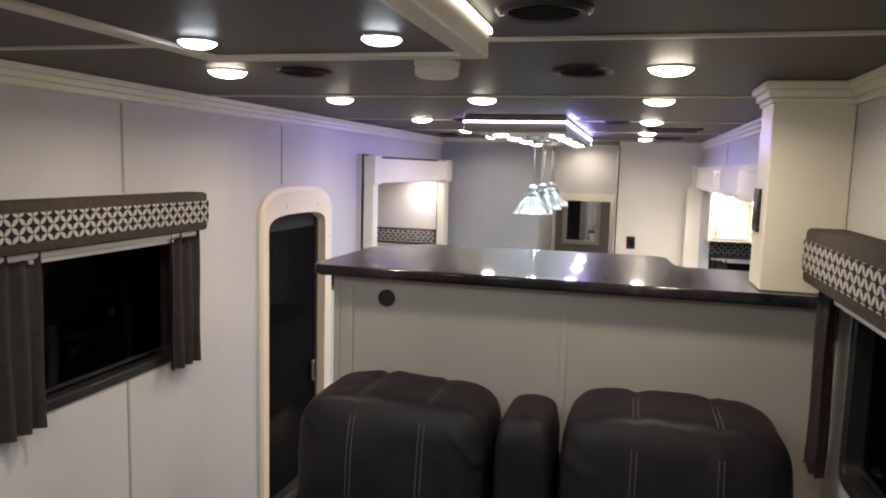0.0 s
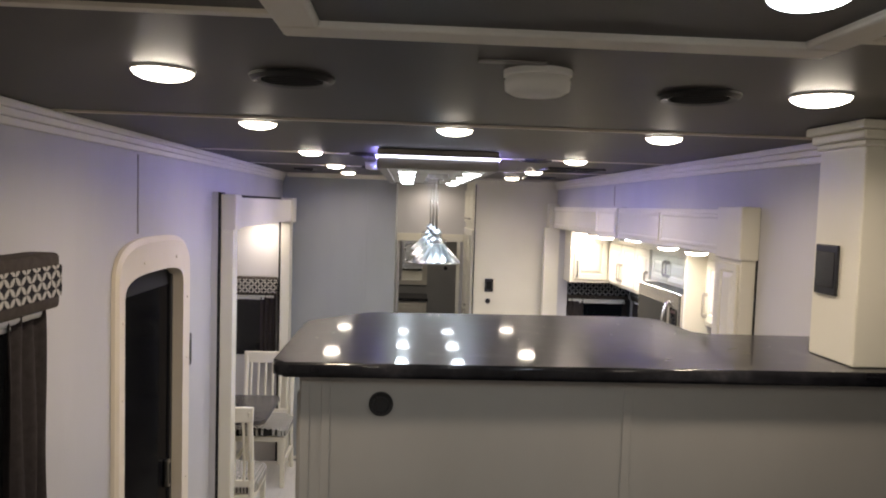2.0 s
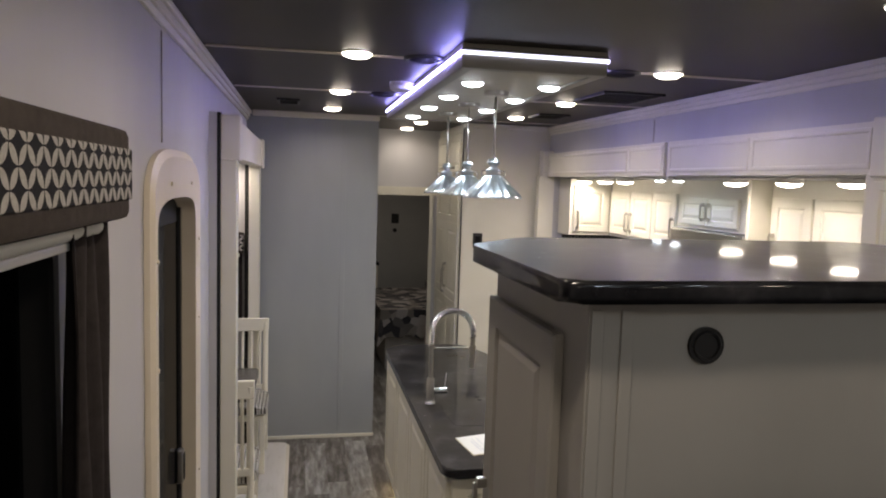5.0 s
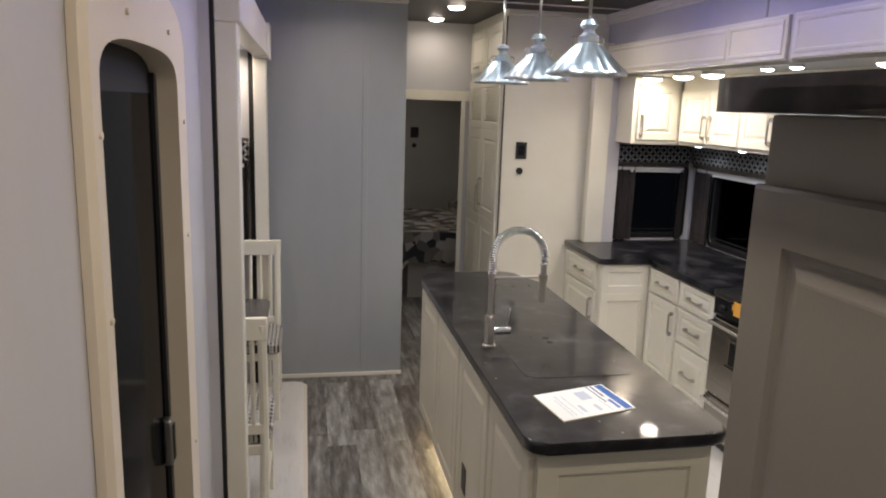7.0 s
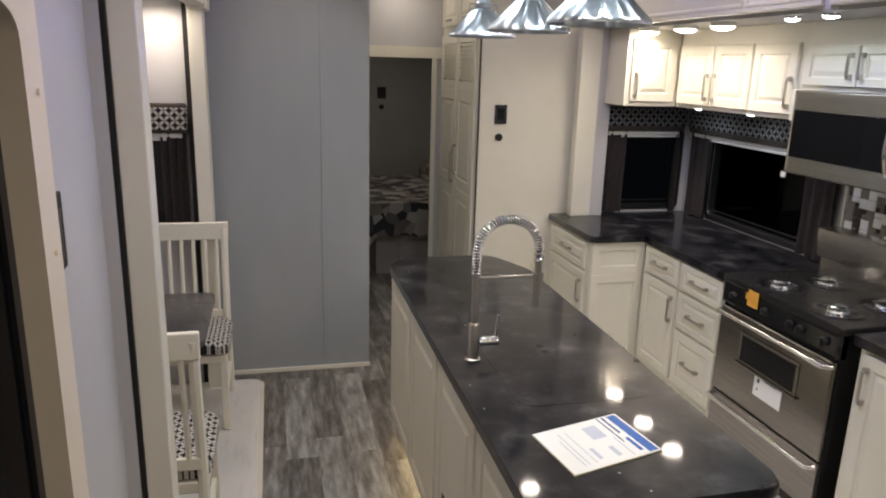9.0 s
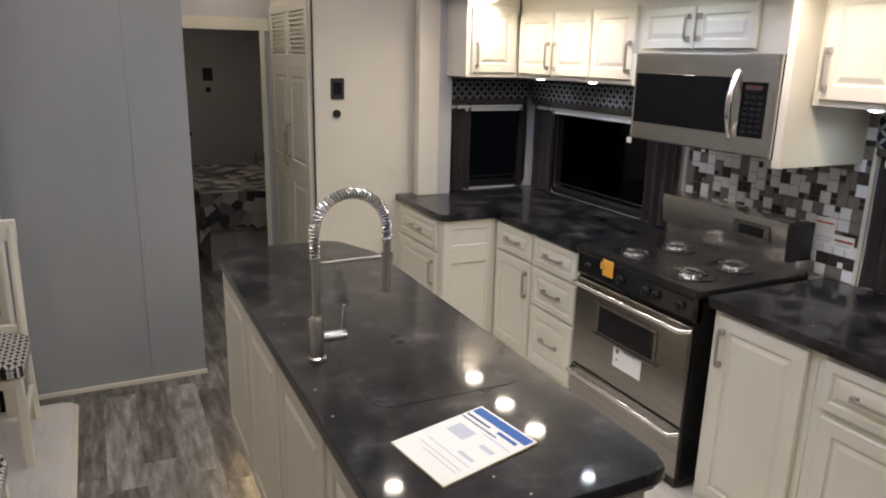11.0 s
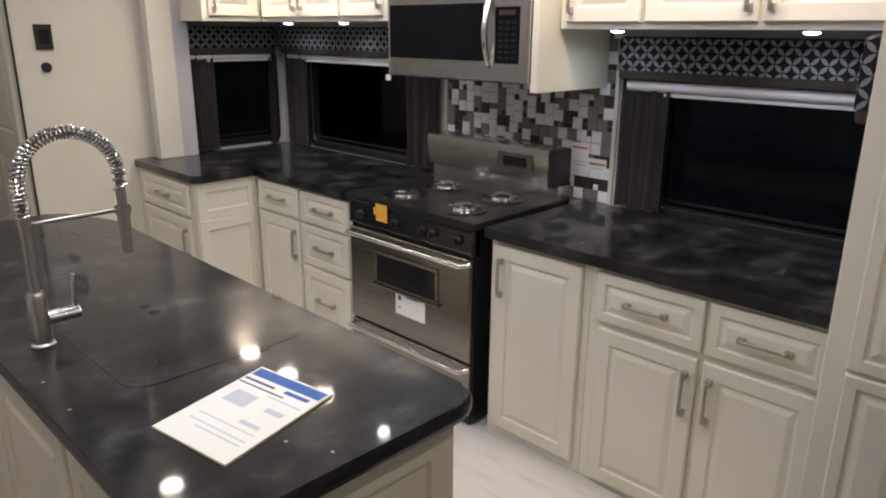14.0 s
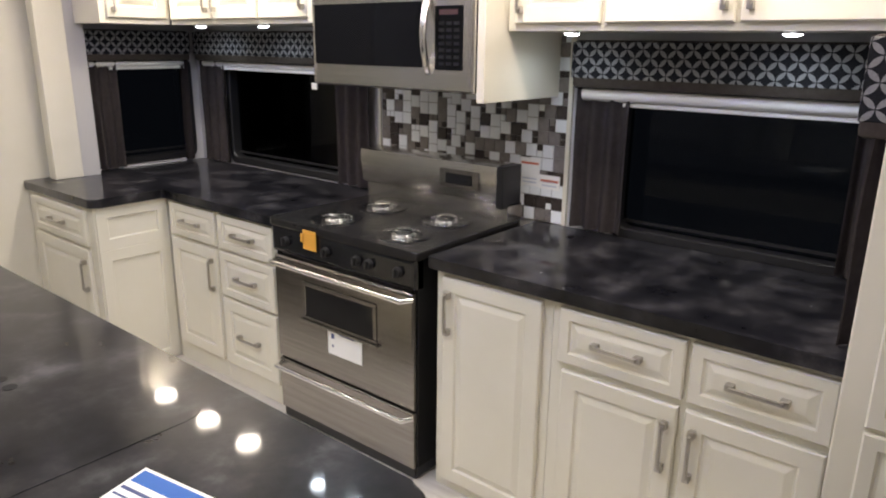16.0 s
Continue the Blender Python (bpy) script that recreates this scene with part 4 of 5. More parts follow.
lone("kitchen_countertop", slab(bmesh.new(), rounded([(2.105, 7.515), (2.44, 7.515), (2.44, 6.70), (3.098, 6.70), (3.098, 8.198), (2.105, 8.198)], [0.035, 0.015, 0.008, 0, 0, 0.01]), TOP + 0.001, 0.92, 0.009), STONE, "glossy black marbled L-shaped kitchen countertop", "countertop", smooth=True)
lone("kitchen_countertop", slab(bmesh.new(), rounded([(2.44, 5.905), (2.44, 4.66), (3.098, 4.66), (3.098, 5.905)], [0.008, 0.02, 0, 0]), TOP + 0.001, 0.92, 0.009), STONE, "glossy black marbled countertop under the wide window", "countertop", smooth=True)

# ---- range ----
RY0, RY1 = 5.935, 6.675
RF2 = Face((2.425, 0, 0), (0, 1, 0), (-1, 0, 0))
stove = thing("gas_range", "stainless steel gas range with black cooktop and four burners", "stove", 2.7, 6.3, 0.075)
part("side_panel", boxes((2.43, 3.03, RY0, RY0 + 0.02, 0.09, 0.90)), ENAMEL, stove, "black side panel")
part("side_panel", boxes((2.43, 3.03, RY1 - 0.02, RY1, 0.09, 0.90)), ENAMEL, stove, "black side panel")
part("body", boxes((2.44, 3.03, RY0 + 0.02, RY1 - 0.02, 0.10, 0.90)), BLACK, stove)
part("foot", boxes((2.47, 2.50, RY0 + 0.03, RY0 + 0.06, 0.0755, 0.10), (2.47, 2.50, RY1 - 0.06, RY1 - 0.03, 0.0755, 0.10)), BLACK, stove)
ct = part("cooktop", slab(bmesh.new(), rounded([(2.405, RY0 - 0.012), (3.0, RY0 - 0.012), (3.0, RY1 + 0.012), (2.405, RY1 + 0.012)], [0.02, 0, 0, 0.02]), 0.902, 0.934, 0.008), COOKTOP, stove, "black enamel cooktop", smooth=True)
for x, y in ((2.545, 6.105), (2.545, 6.45), (2.80, 6.12), (2.80, 6.455)):
    well = part("burner_well", lathe(bmesh.new(), x, y, [(0.102, 0.9335), (0.100, 0.9385), (0.092, 0.9385), (0.076, 0.9345), (0.01, 0.9345)], 28), ENAMEL, ct, "dished black burner bowl", smooth=True)
    part("burner", lathe(bmesh.new(), x, y, [(0.046, 0.9350), (0.044, 0.940), (0.034, 0.942), (0.034, 0.956), (0.028, 0.960), (0.004, 0.960)], 20), CHROME, ct, "steel burner head", smooth=True)
    bm = bmesh.new()
    for k in range(10):
        a = -0.5 + k * 0.25
        box(bm, x + 0.062 * math.cos(a) - 0.004, x + 0.062 * math.cos(a) + 0.004, y + 0.062 * math.sin(a) - 0.004, y + 0.062 * math.sin(a) + 0.004, 0.9345, 0.943, 0.001)
    part("burner_lugs", bm, CHROME, ct)
cp = part("control_panel", RF2.rings(bmesh.new(), RY0, RY1, 0.80, 0.902, [(0, -0.03), (0, 0.0), (0.004, 0.014), (0.012, 0.016)]), ENAMEL, stove, "glossy black control panel")
for y in (6.585, 6.36, 6.20, 6.14, 6.005):
    bm = bmesh.new()
    rod(bm, (2.410, y, 0.852), (2.392, y, 0.852), 0.019, 18, 0.016)
    box(bm, 2.384, 2.393, y - 0.004, y + 0.004, 0.837, 0.868, 0.002)
    part("knob", bm, BLACK, cp, "black control knob", smooth=True)
bm = bmesh.new()
for k in range(22):
    RF2.box(bm, RY0 + 0.03 + k * 0.031, RY0 + 0.05 + k * 0.031, 0.789, 0.794, 0.0, 0.003)
part("vent_slot", bm, RUBBER, stove)
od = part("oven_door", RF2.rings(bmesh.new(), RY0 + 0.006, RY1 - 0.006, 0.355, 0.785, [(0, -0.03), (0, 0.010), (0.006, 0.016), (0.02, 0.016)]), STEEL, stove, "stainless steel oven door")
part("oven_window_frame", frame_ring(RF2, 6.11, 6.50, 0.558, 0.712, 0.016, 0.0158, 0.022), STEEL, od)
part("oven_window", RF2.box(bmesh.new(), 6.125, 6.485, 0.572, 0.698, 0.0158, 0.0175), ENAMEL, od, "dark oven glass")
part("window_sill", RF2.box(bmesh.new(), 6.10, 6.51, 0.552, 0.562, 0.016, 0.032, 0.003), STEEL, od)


def bow(v, d):
    bm = bmesh.new()
    pts = [RF2.at(RY0 + 0.012, v, d)] + [RF2.at(RY0 + 0.03 + (RY1 - RY0 - 0.06) * k / 12, v, d + 0.038) for k in range(13)] + [RF2.at(RY1 - 0.012, v, d)]
    return tube(bm, pts, 0.010, 10)


part("oven_handle", bow(0.765, 0.012), CHROME, od, "bowed steel handle", smooth=True)
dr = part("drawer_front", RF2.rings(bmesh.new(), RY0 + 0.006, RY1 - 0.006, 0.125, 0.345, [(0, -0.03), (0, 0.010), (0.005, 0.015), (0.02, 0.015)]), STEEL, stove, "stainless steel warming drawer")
part("drawer_handle", bow(0.325, 0.012), CHROME, dr, "bowed steel handle", smooth=True)
part("kick_plate", RF2.box(bmesh.new(), RY0 + 0.01, RY1 - 0.01, 0.08, 0.122, -0.03, 0.0), BLACK, stove)
part("backguard", boxes((2.94, 3.03, RY0, RY1, 0.90, 1.0)), STEEL_LIT, stove, "steel backguard")
bm = bmesh.new()
prof = [(2.93, 1.0), (2.915, 1.01), (2.90, 1.12), (2.905, 1.145), (2.925, 1.15), (3.02, 1.15), (3.02, 1.0)]
l = [bm.verts.new((x, RY0 + 0.03, z)) for x, z in prof]
r = [bm.verts.new((x, RY1 + 0.004, z)) for x, z in prof]
bm.faces.new(l), bm.faces.new(r)
for k in range(len(prof)):
    bm.faces.new((l[k], l[(k + 1) % len(prof)], r[(k + 1) % len(prof)], r[k]))
guard = part("backguard_hood", bm, STEEL_LIT, stove, "rolled steel backguard hood", smooth=True)
part("backguard_cap", boxes((2.90, 3.025, RY0, RY0 + 0.029, 0.99, 1.148), bevel=0.004), BLACK, stove, "black end cap")
part("clock_panel", boxes((2.896, 2.910, 6.045, 6.235, 1.045, 1.115), bevel=0.002), STEEL, guard)
part("clock", boxes((2.892, 2.897, 6.075, 6.20, 1.06, 1.10)), ENAMEL, guard, "dark clock display")
tag = lone("range_tag", boxes((2.398, 2.4005, 6.405, 6.475, 0.845, 0.918), (2.398, 2.4005, 6.468, 6.49, 0.87, 0.90)), ORANGE, "orange paper tag hanging on the range knobs", "tag")
lab = thing("oven_label", "white product label stuck on the oven door", "label", 2.405, 6.28, 0.46)
part("sheet", boxes((2.4065, 2.4085, 6.185, 6.365, 0.455, 0.555)), PAPER, lab)
part("print", boxes((2.4055, 2.4067, 6.33, 6.345, 0.52, 0.54), (2.4055, 2.4067, 6.22, 6.30, 0.541, 0.552), (2.4055, 2.4067, 6.335, 6.343, 0.485, 0.495)), INK, lab)

# ---- microwave ----
MF = Face((2.61, 0, 0), (0, 1, 0), (-1, 0, 0))
MY0, MY1, MZ0, MZ1 = 5.865, 6.625, 1.43, 1.80
mw = thing("microwave", "stainless steel over-the-range microwave with curved handle", "microwave", 2.85, 6.245, MZ0)
part("body", boxes((2.625, 3.09, MY0, MY1, MZ0, MZ1), bevel=0.003), BLACK, mw)
fr = part("front", MF.rings(bmesh.new(), MY0, MY1, MZ0, MZ1, [(0, -0.014), (0, -0.004), (0.006, 0.002), (0.02, 0.003)]), STEEL_LIT, mw, "brushed steel front")
part("door_glass", MF.box(bmesh.new(), 6.075, 6.605, 1.505, 1.715, 0.0025, 0.0065, 0.002), DARKGLASS, fr, "black door glass")
part("control_strip", MF.box(bmesh.new(), 5.905, 6.02, 1.50, 1.70, 0.0025, 0.006, 0.002), DARKGLASS, fr, "black keypad")
bm = bmesh.new()
for i in range(3):
    for j in range(7):
        MF.box(bm, 5.918 + i * 0.031, 5.940 + i * 0.031, 1.515 + j * 0.021, 1.525 + j * 0.021, 0.006, 0.0066)
part("keys", bm, shader("key_grey", (0.014, 0.014, 0.016), 0.6, spec=0.1), fr)
part("display", MF.box(bmesh.new(), 5.925, 6.00, 1.672, 1.688, 0.006, 0.0066), shader("red_key", (0.05, 0.02, 0.02), 0.5), fr)
pts = [MF.at(6.045, 1.49, 0.002)] + [MF.at(6.045 - 0.006 * math.sin(math.pi * k / 12), 1.50 + 0.225 * k / 12, 0.012 + 0.030 * math.sin(math.pi * k / 12)) for k in range(13)] + [MF.at(6.045, 1.735, 0.002)]
part("handle", tube(bmesh.new(), pts, 0.012, 10), CHROME, fr, "curved steel handle", smooth=True)
part("bottom_vent", boxes((2.64, 3.0, MY0 + 0.04, MY1 - 0.04, MZ0 - 0.004, MZ0)), RUBBER, mw)
part("corner_tag", boxes((2.602, 2.607, 6.605, 6.632, MZ0 - 0.022, MZ0 + 0.002)), WHITE, mw, "small white corner tab")

# ---- upper cabinets ----
UF = Face((2.75, 0, 0), (0, 1, 0), (-1, 0, 0))


def upper(y0, y1, z0, z1, doors, label, short=False):
    c = thing("wall_cabinet", label, "cabinet", 2.92, (y0 + y1) / 2, z0, "kitchen wall cabinets")
    part("body", boxes((2.75, 3.098, y0 + 0.001, y1 - 0.001, z0, z1)), CREAM, c)
    for u0, u1, side in doors:
        a, b = (z0 + 0.022, z1 - 0.09) if not short else (z0 + 0.02, z1 - 0.11)
        f = part("door", raised(UF, u0, u1, a, b, 0.05 if not short else 0.035), CREAM, c)
        u = u0 + 0.026 if side < 0 else u1 - 0.026
        part("handle", pull(UF, u, a + (0.105 if not short else (b - a) / 2), 0.128 if not short else 0.09, True, 0.019), NICKEL, f, "brushed nickel bow handle")
    return c


upper(6.76, 7.83, 1.655, 2.104, [(7.47, 7.81, -1), (7.13, 7.455, 1), (6.79, 7.115, -1)], "cream wall cabinet with three raised-panel doors")
upper(5.87, 6.76, 1.80, 2.104, [(6.425, 6.735, -1), (6.10, 6.415, 1)], "short cream wall cabinet above the microwave", True)
upper(4.645, 5.83, 1.625, 2.104, [(5.50, 5.80, 1), (5.115, 5.485, -1), (4.72, 5.10, 1)], "cream wall cabinet with three raised-panel doors above the window")
lone("microwave_side_panel", boxes((2.625, 3.098, 5.832, 5.862, 1.40, 2.104), bevel=0.002), CREAM, "cream side panel beside the microwave", "panel")
lone("microwave_side_panel", boxes((2.70, 3.098, 6.63, 6.755, 1.655, 1.799), bevel=0.002), CREAM, "cream filler panel beside the microwave", "panel")
endc = thing("wall_cabinet", "cream end cabinet with one raised-panel door", "cabinet", 2.58, 8.0, 1.655, "kitchen wall cabinets")
part("body", boxes((2.40, 2.749, 7.845, 8.199, 1.655, 2.104)), CREAM, endc)
EF = Face((0, 7.845, 0), (1, 0, 0), (0, -1, 0))
f = part("door", raised(EF, 2.43, 2.725, 1.68, 2.05, 0.05), CREAM, endc)
part("handle", pull(EF, 2.458, 1.78, 0.128, True, 0.019), NICKEL, f, "brushed nickel bow handle")

# pucks under the slide-out ceiling and under the wall cabinets
for y in (7.75, 7.36, 7.03, 5.75, 5.34, 4.95):
    dome(2.475, y, BT, True, 0.055, drop=0.016, watts=3.0 if y > 6 else 2.5, label="round warm light in the kitchen slide-out ceiling", group="kitchen slide lights")
for x, y in ((2.86, 7.75), (2.86, 7.25), (2.86, 5.66), (2.86, 5.0)):
    dome(x, y, 1.655 if y > 6 else 1.625, False, 0.024, name="cabinet_light", watts=0.3 if 5.2 < y < 6 else 0.5, label="small white puck light under the wall cabinet", group="under-cabinet lights")
for y in (6.54, 6.32):
    dome(2.475, y, BT, False, 0.03, drop=0.006, watts=1.0, label="round cool white light in the kitchen slide-out ceiling", group="kitchen slide lights")
dome(-0.24, 7.70, 2.18, True, 0.05, watts=4.0, label="round warm light in the dinette slide-out ceiling", group="dinette lights")
dome(-0.35, 6.2, 2.18, True, 0.05, watts=4.0, label="round warm light in the dinette slide-out ceiling", group="dinette lights")

# ---- kitchen windows ----
BW = Face((BX, 0, 0), (0, 1, 0), (-1, 0, 0))
window("window_3", BW, 6.98, 7.90, 0.945, 1.47, "black kitchen window above the counter at night")
window("window_4", BW, 4.80, 5.58, 0.934, 1.44, "wide black kitchen window above the counter at night")
EW = Face((0, BY1, 0), (1, 0, 0), (0, -1, 0))
window("window_5", EW, 2.60, 3.04, 0.955, 1.47, "narrow black window in the slide-out's end wall")
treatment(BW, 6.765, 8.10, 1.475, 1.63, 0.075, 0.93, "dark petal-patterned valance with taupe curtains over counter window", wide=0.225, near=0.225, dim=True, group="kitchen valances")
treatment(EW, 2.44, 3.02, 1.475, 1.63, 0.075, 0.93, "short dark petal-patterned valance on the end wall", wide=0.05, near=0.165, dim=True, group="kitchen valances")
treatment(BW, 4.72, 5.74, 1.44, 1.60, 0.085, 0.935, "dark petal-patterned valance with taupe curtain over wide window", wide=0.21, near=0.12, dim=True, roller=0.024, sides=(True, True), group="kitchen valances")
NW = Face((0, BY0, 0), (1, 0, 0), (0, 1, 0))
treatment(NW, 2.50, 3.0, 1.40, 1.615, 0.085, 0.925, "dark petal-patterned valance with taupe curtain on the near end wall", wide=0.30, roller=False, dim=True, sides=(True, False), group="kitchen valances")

# ---- island ----
isl = thing("kitchen_island", "cream kitchen island with raised-panel doors and lit toe kick", "island", 1.17, 6.13, 0)
part("body", boxes((0.885, 1.45, 5.115, 7.14, 0.10, TOP)), CREAM, isl)
part("plinth", boxes((0.955, 1.39, 5.18, 7.08, 0.0, 0.10)), CREAM, isl, "recessed plinth")
IF = Face((0.885, 0, 0), (0, 1, 0), (-1, 0, 0))
for a, b in ((5.125, 5.59), (5.615, 6.10), (6.125, 6.61), (6.635, 7.12)):
    part("door", raised(IF, a, b, 0.125, 0.845, 0.055), CREAM, isl)
I2 = Face((0, 5.115, 0), (1, 0, 0), (0, -1, 0))
part("end_panel", sunk(I2, 0.887, 1.448, 0.10, 0.862, 0.065), CREAM, isl, "framed flat end panel")
part("toe_light", boxes((0.945, 0.954, 5.2, 7.05, 0.085, 0.099)), TOE_LED, isl, "warm light strip")
lone("island_outlet", boxes((0.862, 0.8655, 5.90, 5.97, 0.27, 0.39), bevel=0.001), BLACK, "black socket plate on the island's side", "outlet")
itop = lone("island_countertop", slab(bmesh.new(), rounded([(0.845, 5.065), (1.49, 5.065), (1.505, 6.93), (1.39, 7.21), (0.93, 7.21), (0.85, 7.08)], [0.06, 0.06, 0.04, 0.04, 0.04, 0.04]), TOP + 0.001, 0.92, 0.011, 4), STONE, "glossy black marbled island countertop with sink cover", "countertop", smooth=True)
lone("sink_cover", slab(bmesh.new(), rounded([(0.99, 5.555), (1.41, 5.555), (1.41, 6.36), (0.99, 6.36)], [0.06, 0.06, 0.06, 0.06], 10), 0.9202, 0.9212, 0.0004, 1), STONE, "black marbled cover set over the island sink", "sink cover", smooth=True)
for x, y in ((1.205, 5.985), (1.205, 5.935)):
    bm = bmesh.new()
    rod(bm, (x, y, 0.9213), (x, y, 0.9221), 0.014, 18)
    lone("finger_hole", bm, RUBBER, "black finger hole in the sink cover", "hole", smooth=True)

fa = thing("faucet", "steel spring-neck kitchen faucet on the island", "faucet", 0.94, 5.91, 0.9205)
FX, FY = 0.94, 5.91
part("base", lathe(bmesh.new(), FX, FY, [(0.026, 0.9206), (0.026, 0.928), (0.020, 0.932), (0.020, 1.045), (0.015, 1.052), (0.004, 1.052)], 24), NICKEL, fa, smooth=True)
bm = bmesh.new()
rod(bm, (FX, FY, 1.05), (FX, FY, 1.225), 0.0115, 16)
rod(bm, (FX, FY, 1.205), (FX, FY, 1.225), 0.014, 16)
part("riser", bm, NICKEL, fa, smooth=True)
bm = bmesh.new()
rod(bm, (FX + 0.018, FY, 0.985), (FX + 0.085, FY, 0.985), 0.016, 18)
bt = part("valve", bm, CHROME, fa, smooth=True)
bm = bmesh.new()
rod(bm, (FX + 0.076, FY, 0.995), (FX + 0.082, FY, 1.075), 0.006, 12, 0.005)
part("lever", bm, CHROME, bt, smooth=True)
arc = [Vector((FX, FY, 1.22 + 0.07 * k / 8)) for k in range(8)] + [Vector((FX + 0.106 - 0.106 * math.cos(math.pi * k / 40), FY, 1.290 + 0.106 * math.sin(math.pi * k / 40))) for k in range(41)] + [Vector((FX + 0.212, FY, 1.290 - 0.02 * k)) for k in range(1, 3)]
part("hose", tube(bmesh.new(), arc, 0.009, 10), shader("grey_hose", (0.16, 0.16, 0.16), 0.5), fa, "grey inner hose", smooth=True)
turns, steps = 44, 12
coil = []
length = len(arc) - 1
for k in range(turns * steps + 1):
    s = k / (turns * steps) * length
    i = min(int(s), length - 1)
    p = arc[i].lerp(arc[i + 1], s - i)
    d = (arc[i + 1] - arc[i]).normalized()
    n1 = Vector((0, 1, 0))
    n2 = d.cross(n1)
    a = 2 * math.pi * k / steps
    coil.append(p + 0.0135 * (math.cos(a) * n1 + math.sin(a) * n2))
part("spring", tube(bmesh.new(), coil, 0.0032, 6), CHROME, fa, "steel coil spring", smooth=True)
bm = bmesh.new()
rod(bm, (FX + 0.212, FY, 1.265), (FX + 0.212, FY, 1.215), 0.011, 16)
rod(bm, (FX + 0.212, FY, 1.215), (FX + 0.212, FY, 1.10), 0.015, 16, 0.013)
part("spray_head", bm, NICKEL, fa, smooth=True)
bm = bmesh.new()
rod(bm, (FX, FY, 1.205), (FX + 0.212, FY, 1.205), 0.005, 10)
rod(bm, (FX + 0.212, FY, 1.195), (FX + 0.212, FY, 1.215), 0.018, 16)
part("holder_arm", bm, NICKEL, fa, smooth=True)

# information sheet on the island
A, B, C = Vector((0.962, 5.399, 0)), Vector((0.995, 5.195, 0)), Vector((1.267, 5.265, 0))
D = A + C - B
sheet = thing("info_sheet", "white printed sheet with a blue heading lying on the island", "paper", *((A + C) / 2).xy, 0.9205)


def patch(p0, p1, q0, q1, z0, z1):
    """p: share from the foot edge to the heading edge; q: share across the heading edge."""
    bm = bmesh.new()
    pts = [B.lerp(C, p).lerp(A.lerp(D, p), q) for p, q in ((p0, q0), (p1, q0), (p1, q1), (p0, q1))]
    return slab(bm, [(v.x, v.y) for v in pts], z0, z1)


part("pad", patch(0.0, 1.0, 0.0, 1.0, 0.9204, 0.9240), shader("cream_paper_edge", (0.72, 0.66, 0.48), 0.7), sheet, "pad with cream edges")
part("sheet", patch(0.004, 0.996, 0.004, 0.996, 0.9241, 0.9246), PAPER, sheet)
part("heading", patch(0.87, 0.975, 0.03, 0.97, 0.9247, 0.9250), BLUE, sheet, "blue heading band")
for p0, p1, q0, q1, m in ((0.80, 0.825, 0.55, 0.97, INK), (0.80, 0.84, 0.10, 0.42, BLUE), (0.745, 0.76, 0.35, 0.97, INK), (0.70, 0.712, 0.05, 0.5, PALEINK), (0.55, 0.60, 0.12, 0.34, PALEINK), (0.50, 0.66, 0.55, 0.85, PALEINK), (0.36, 0.40, 0.15, 0.4, PALEINK), (0.22, 0.23, 0.1, 0.85, PALEINK), (0.3, 0.31, 0.1, 0.85, PALEINK), (0.17, 0.18, 0.1, 0.7, PALEINK)):
    part("print_bar", patch(p0, p1, q0, q1, 0.9247, 0.9250), m, sheet)

# ---- hallway cabinet ----
PF = Face((1.585, 0, 0), (0, 1, 0), (-1, 0, 0))
pan = thing("hall_cabinet", "tall cream hallway cabinet with louvred double doors", "cabinet", 1.9, 8.72, 0)
part("body", boxes((1.586, 2.29, 8.281, 9.199, 0, H - 0.003), (1.586, 1.60, 8.20, 8.281, 0, H - 0.003)), CREAM, pan)
for a, b, hside in ((8.235, 8.695, 1), (8.705, 9.17, -1)):
    f = part("door", raised(PF, a, b, 0.10, 1.03, 0.07), CREAM, pan)
    f = part("door", raised(PF, a, b, 1.03, 1.70, 0.07), CREAM, pan)
    part("handle", pull(PF, b - 0.03 if hside > 0 else a + 0.03, 1.22 if hside > 0 else 1.16, 0.2, True, 0.019), NICKEL, f, "long nickel pull")
    lv = part("louvre_frame", frame_ring(PF, a, b, 1.70, 2.07, 0.06, 0.0, 0.019), CREAM, pan)
    for k in range(9):
        z = 1.775 + k * 0.027
        part("slat", PF.box(bmesh.new(), a + 0.06, b - 0.06, z, z + 0.014, 0.002, 0.014), CREAM, lv)
    f = part("door", raised(PF, a, b, 2.13, 2.45, 0.055), CREAM, pan)
    part("handle", pull(PF, (a + b) / 2, 2.17, 0.1, False, 0.019), NICKEL, f, "nickel pull")

setting("trim_hall_joint", boxes((1.5835, 1.5925, 8.188, 8.1995, 0, H - 0.045)), BLACK, "dark joint between hallway cabinet and ivory panel")
th = thing("thermostat", "black wall control plate on the ivory panel", "thermostat", 1.73, 8.2, 1.51)
P2 = Face((0, 8.2, 0), (1, 0, 0), (0, -1, 0))
part("plate", P2.box(bmesh.new(), 1.695, 1.775, 1.51, 1.63, 0.0, 0.012, 0.003), BLACK, th)
part("keys", P2.box(bmesh.new(), 1.712, 1.758, 1.535, 1.605, 0.012, 0.014, 0.001), ENAMEL, th)
bm = bmesh.new()
rod(bm, (1.728, 8.199, 1.425), (1.728, 8.186, 1.425), 0.024, 20)
lone("humidity_sensor", bm, BLACK, "black round sensor on the ivory panel", "sensor", smooth=True)

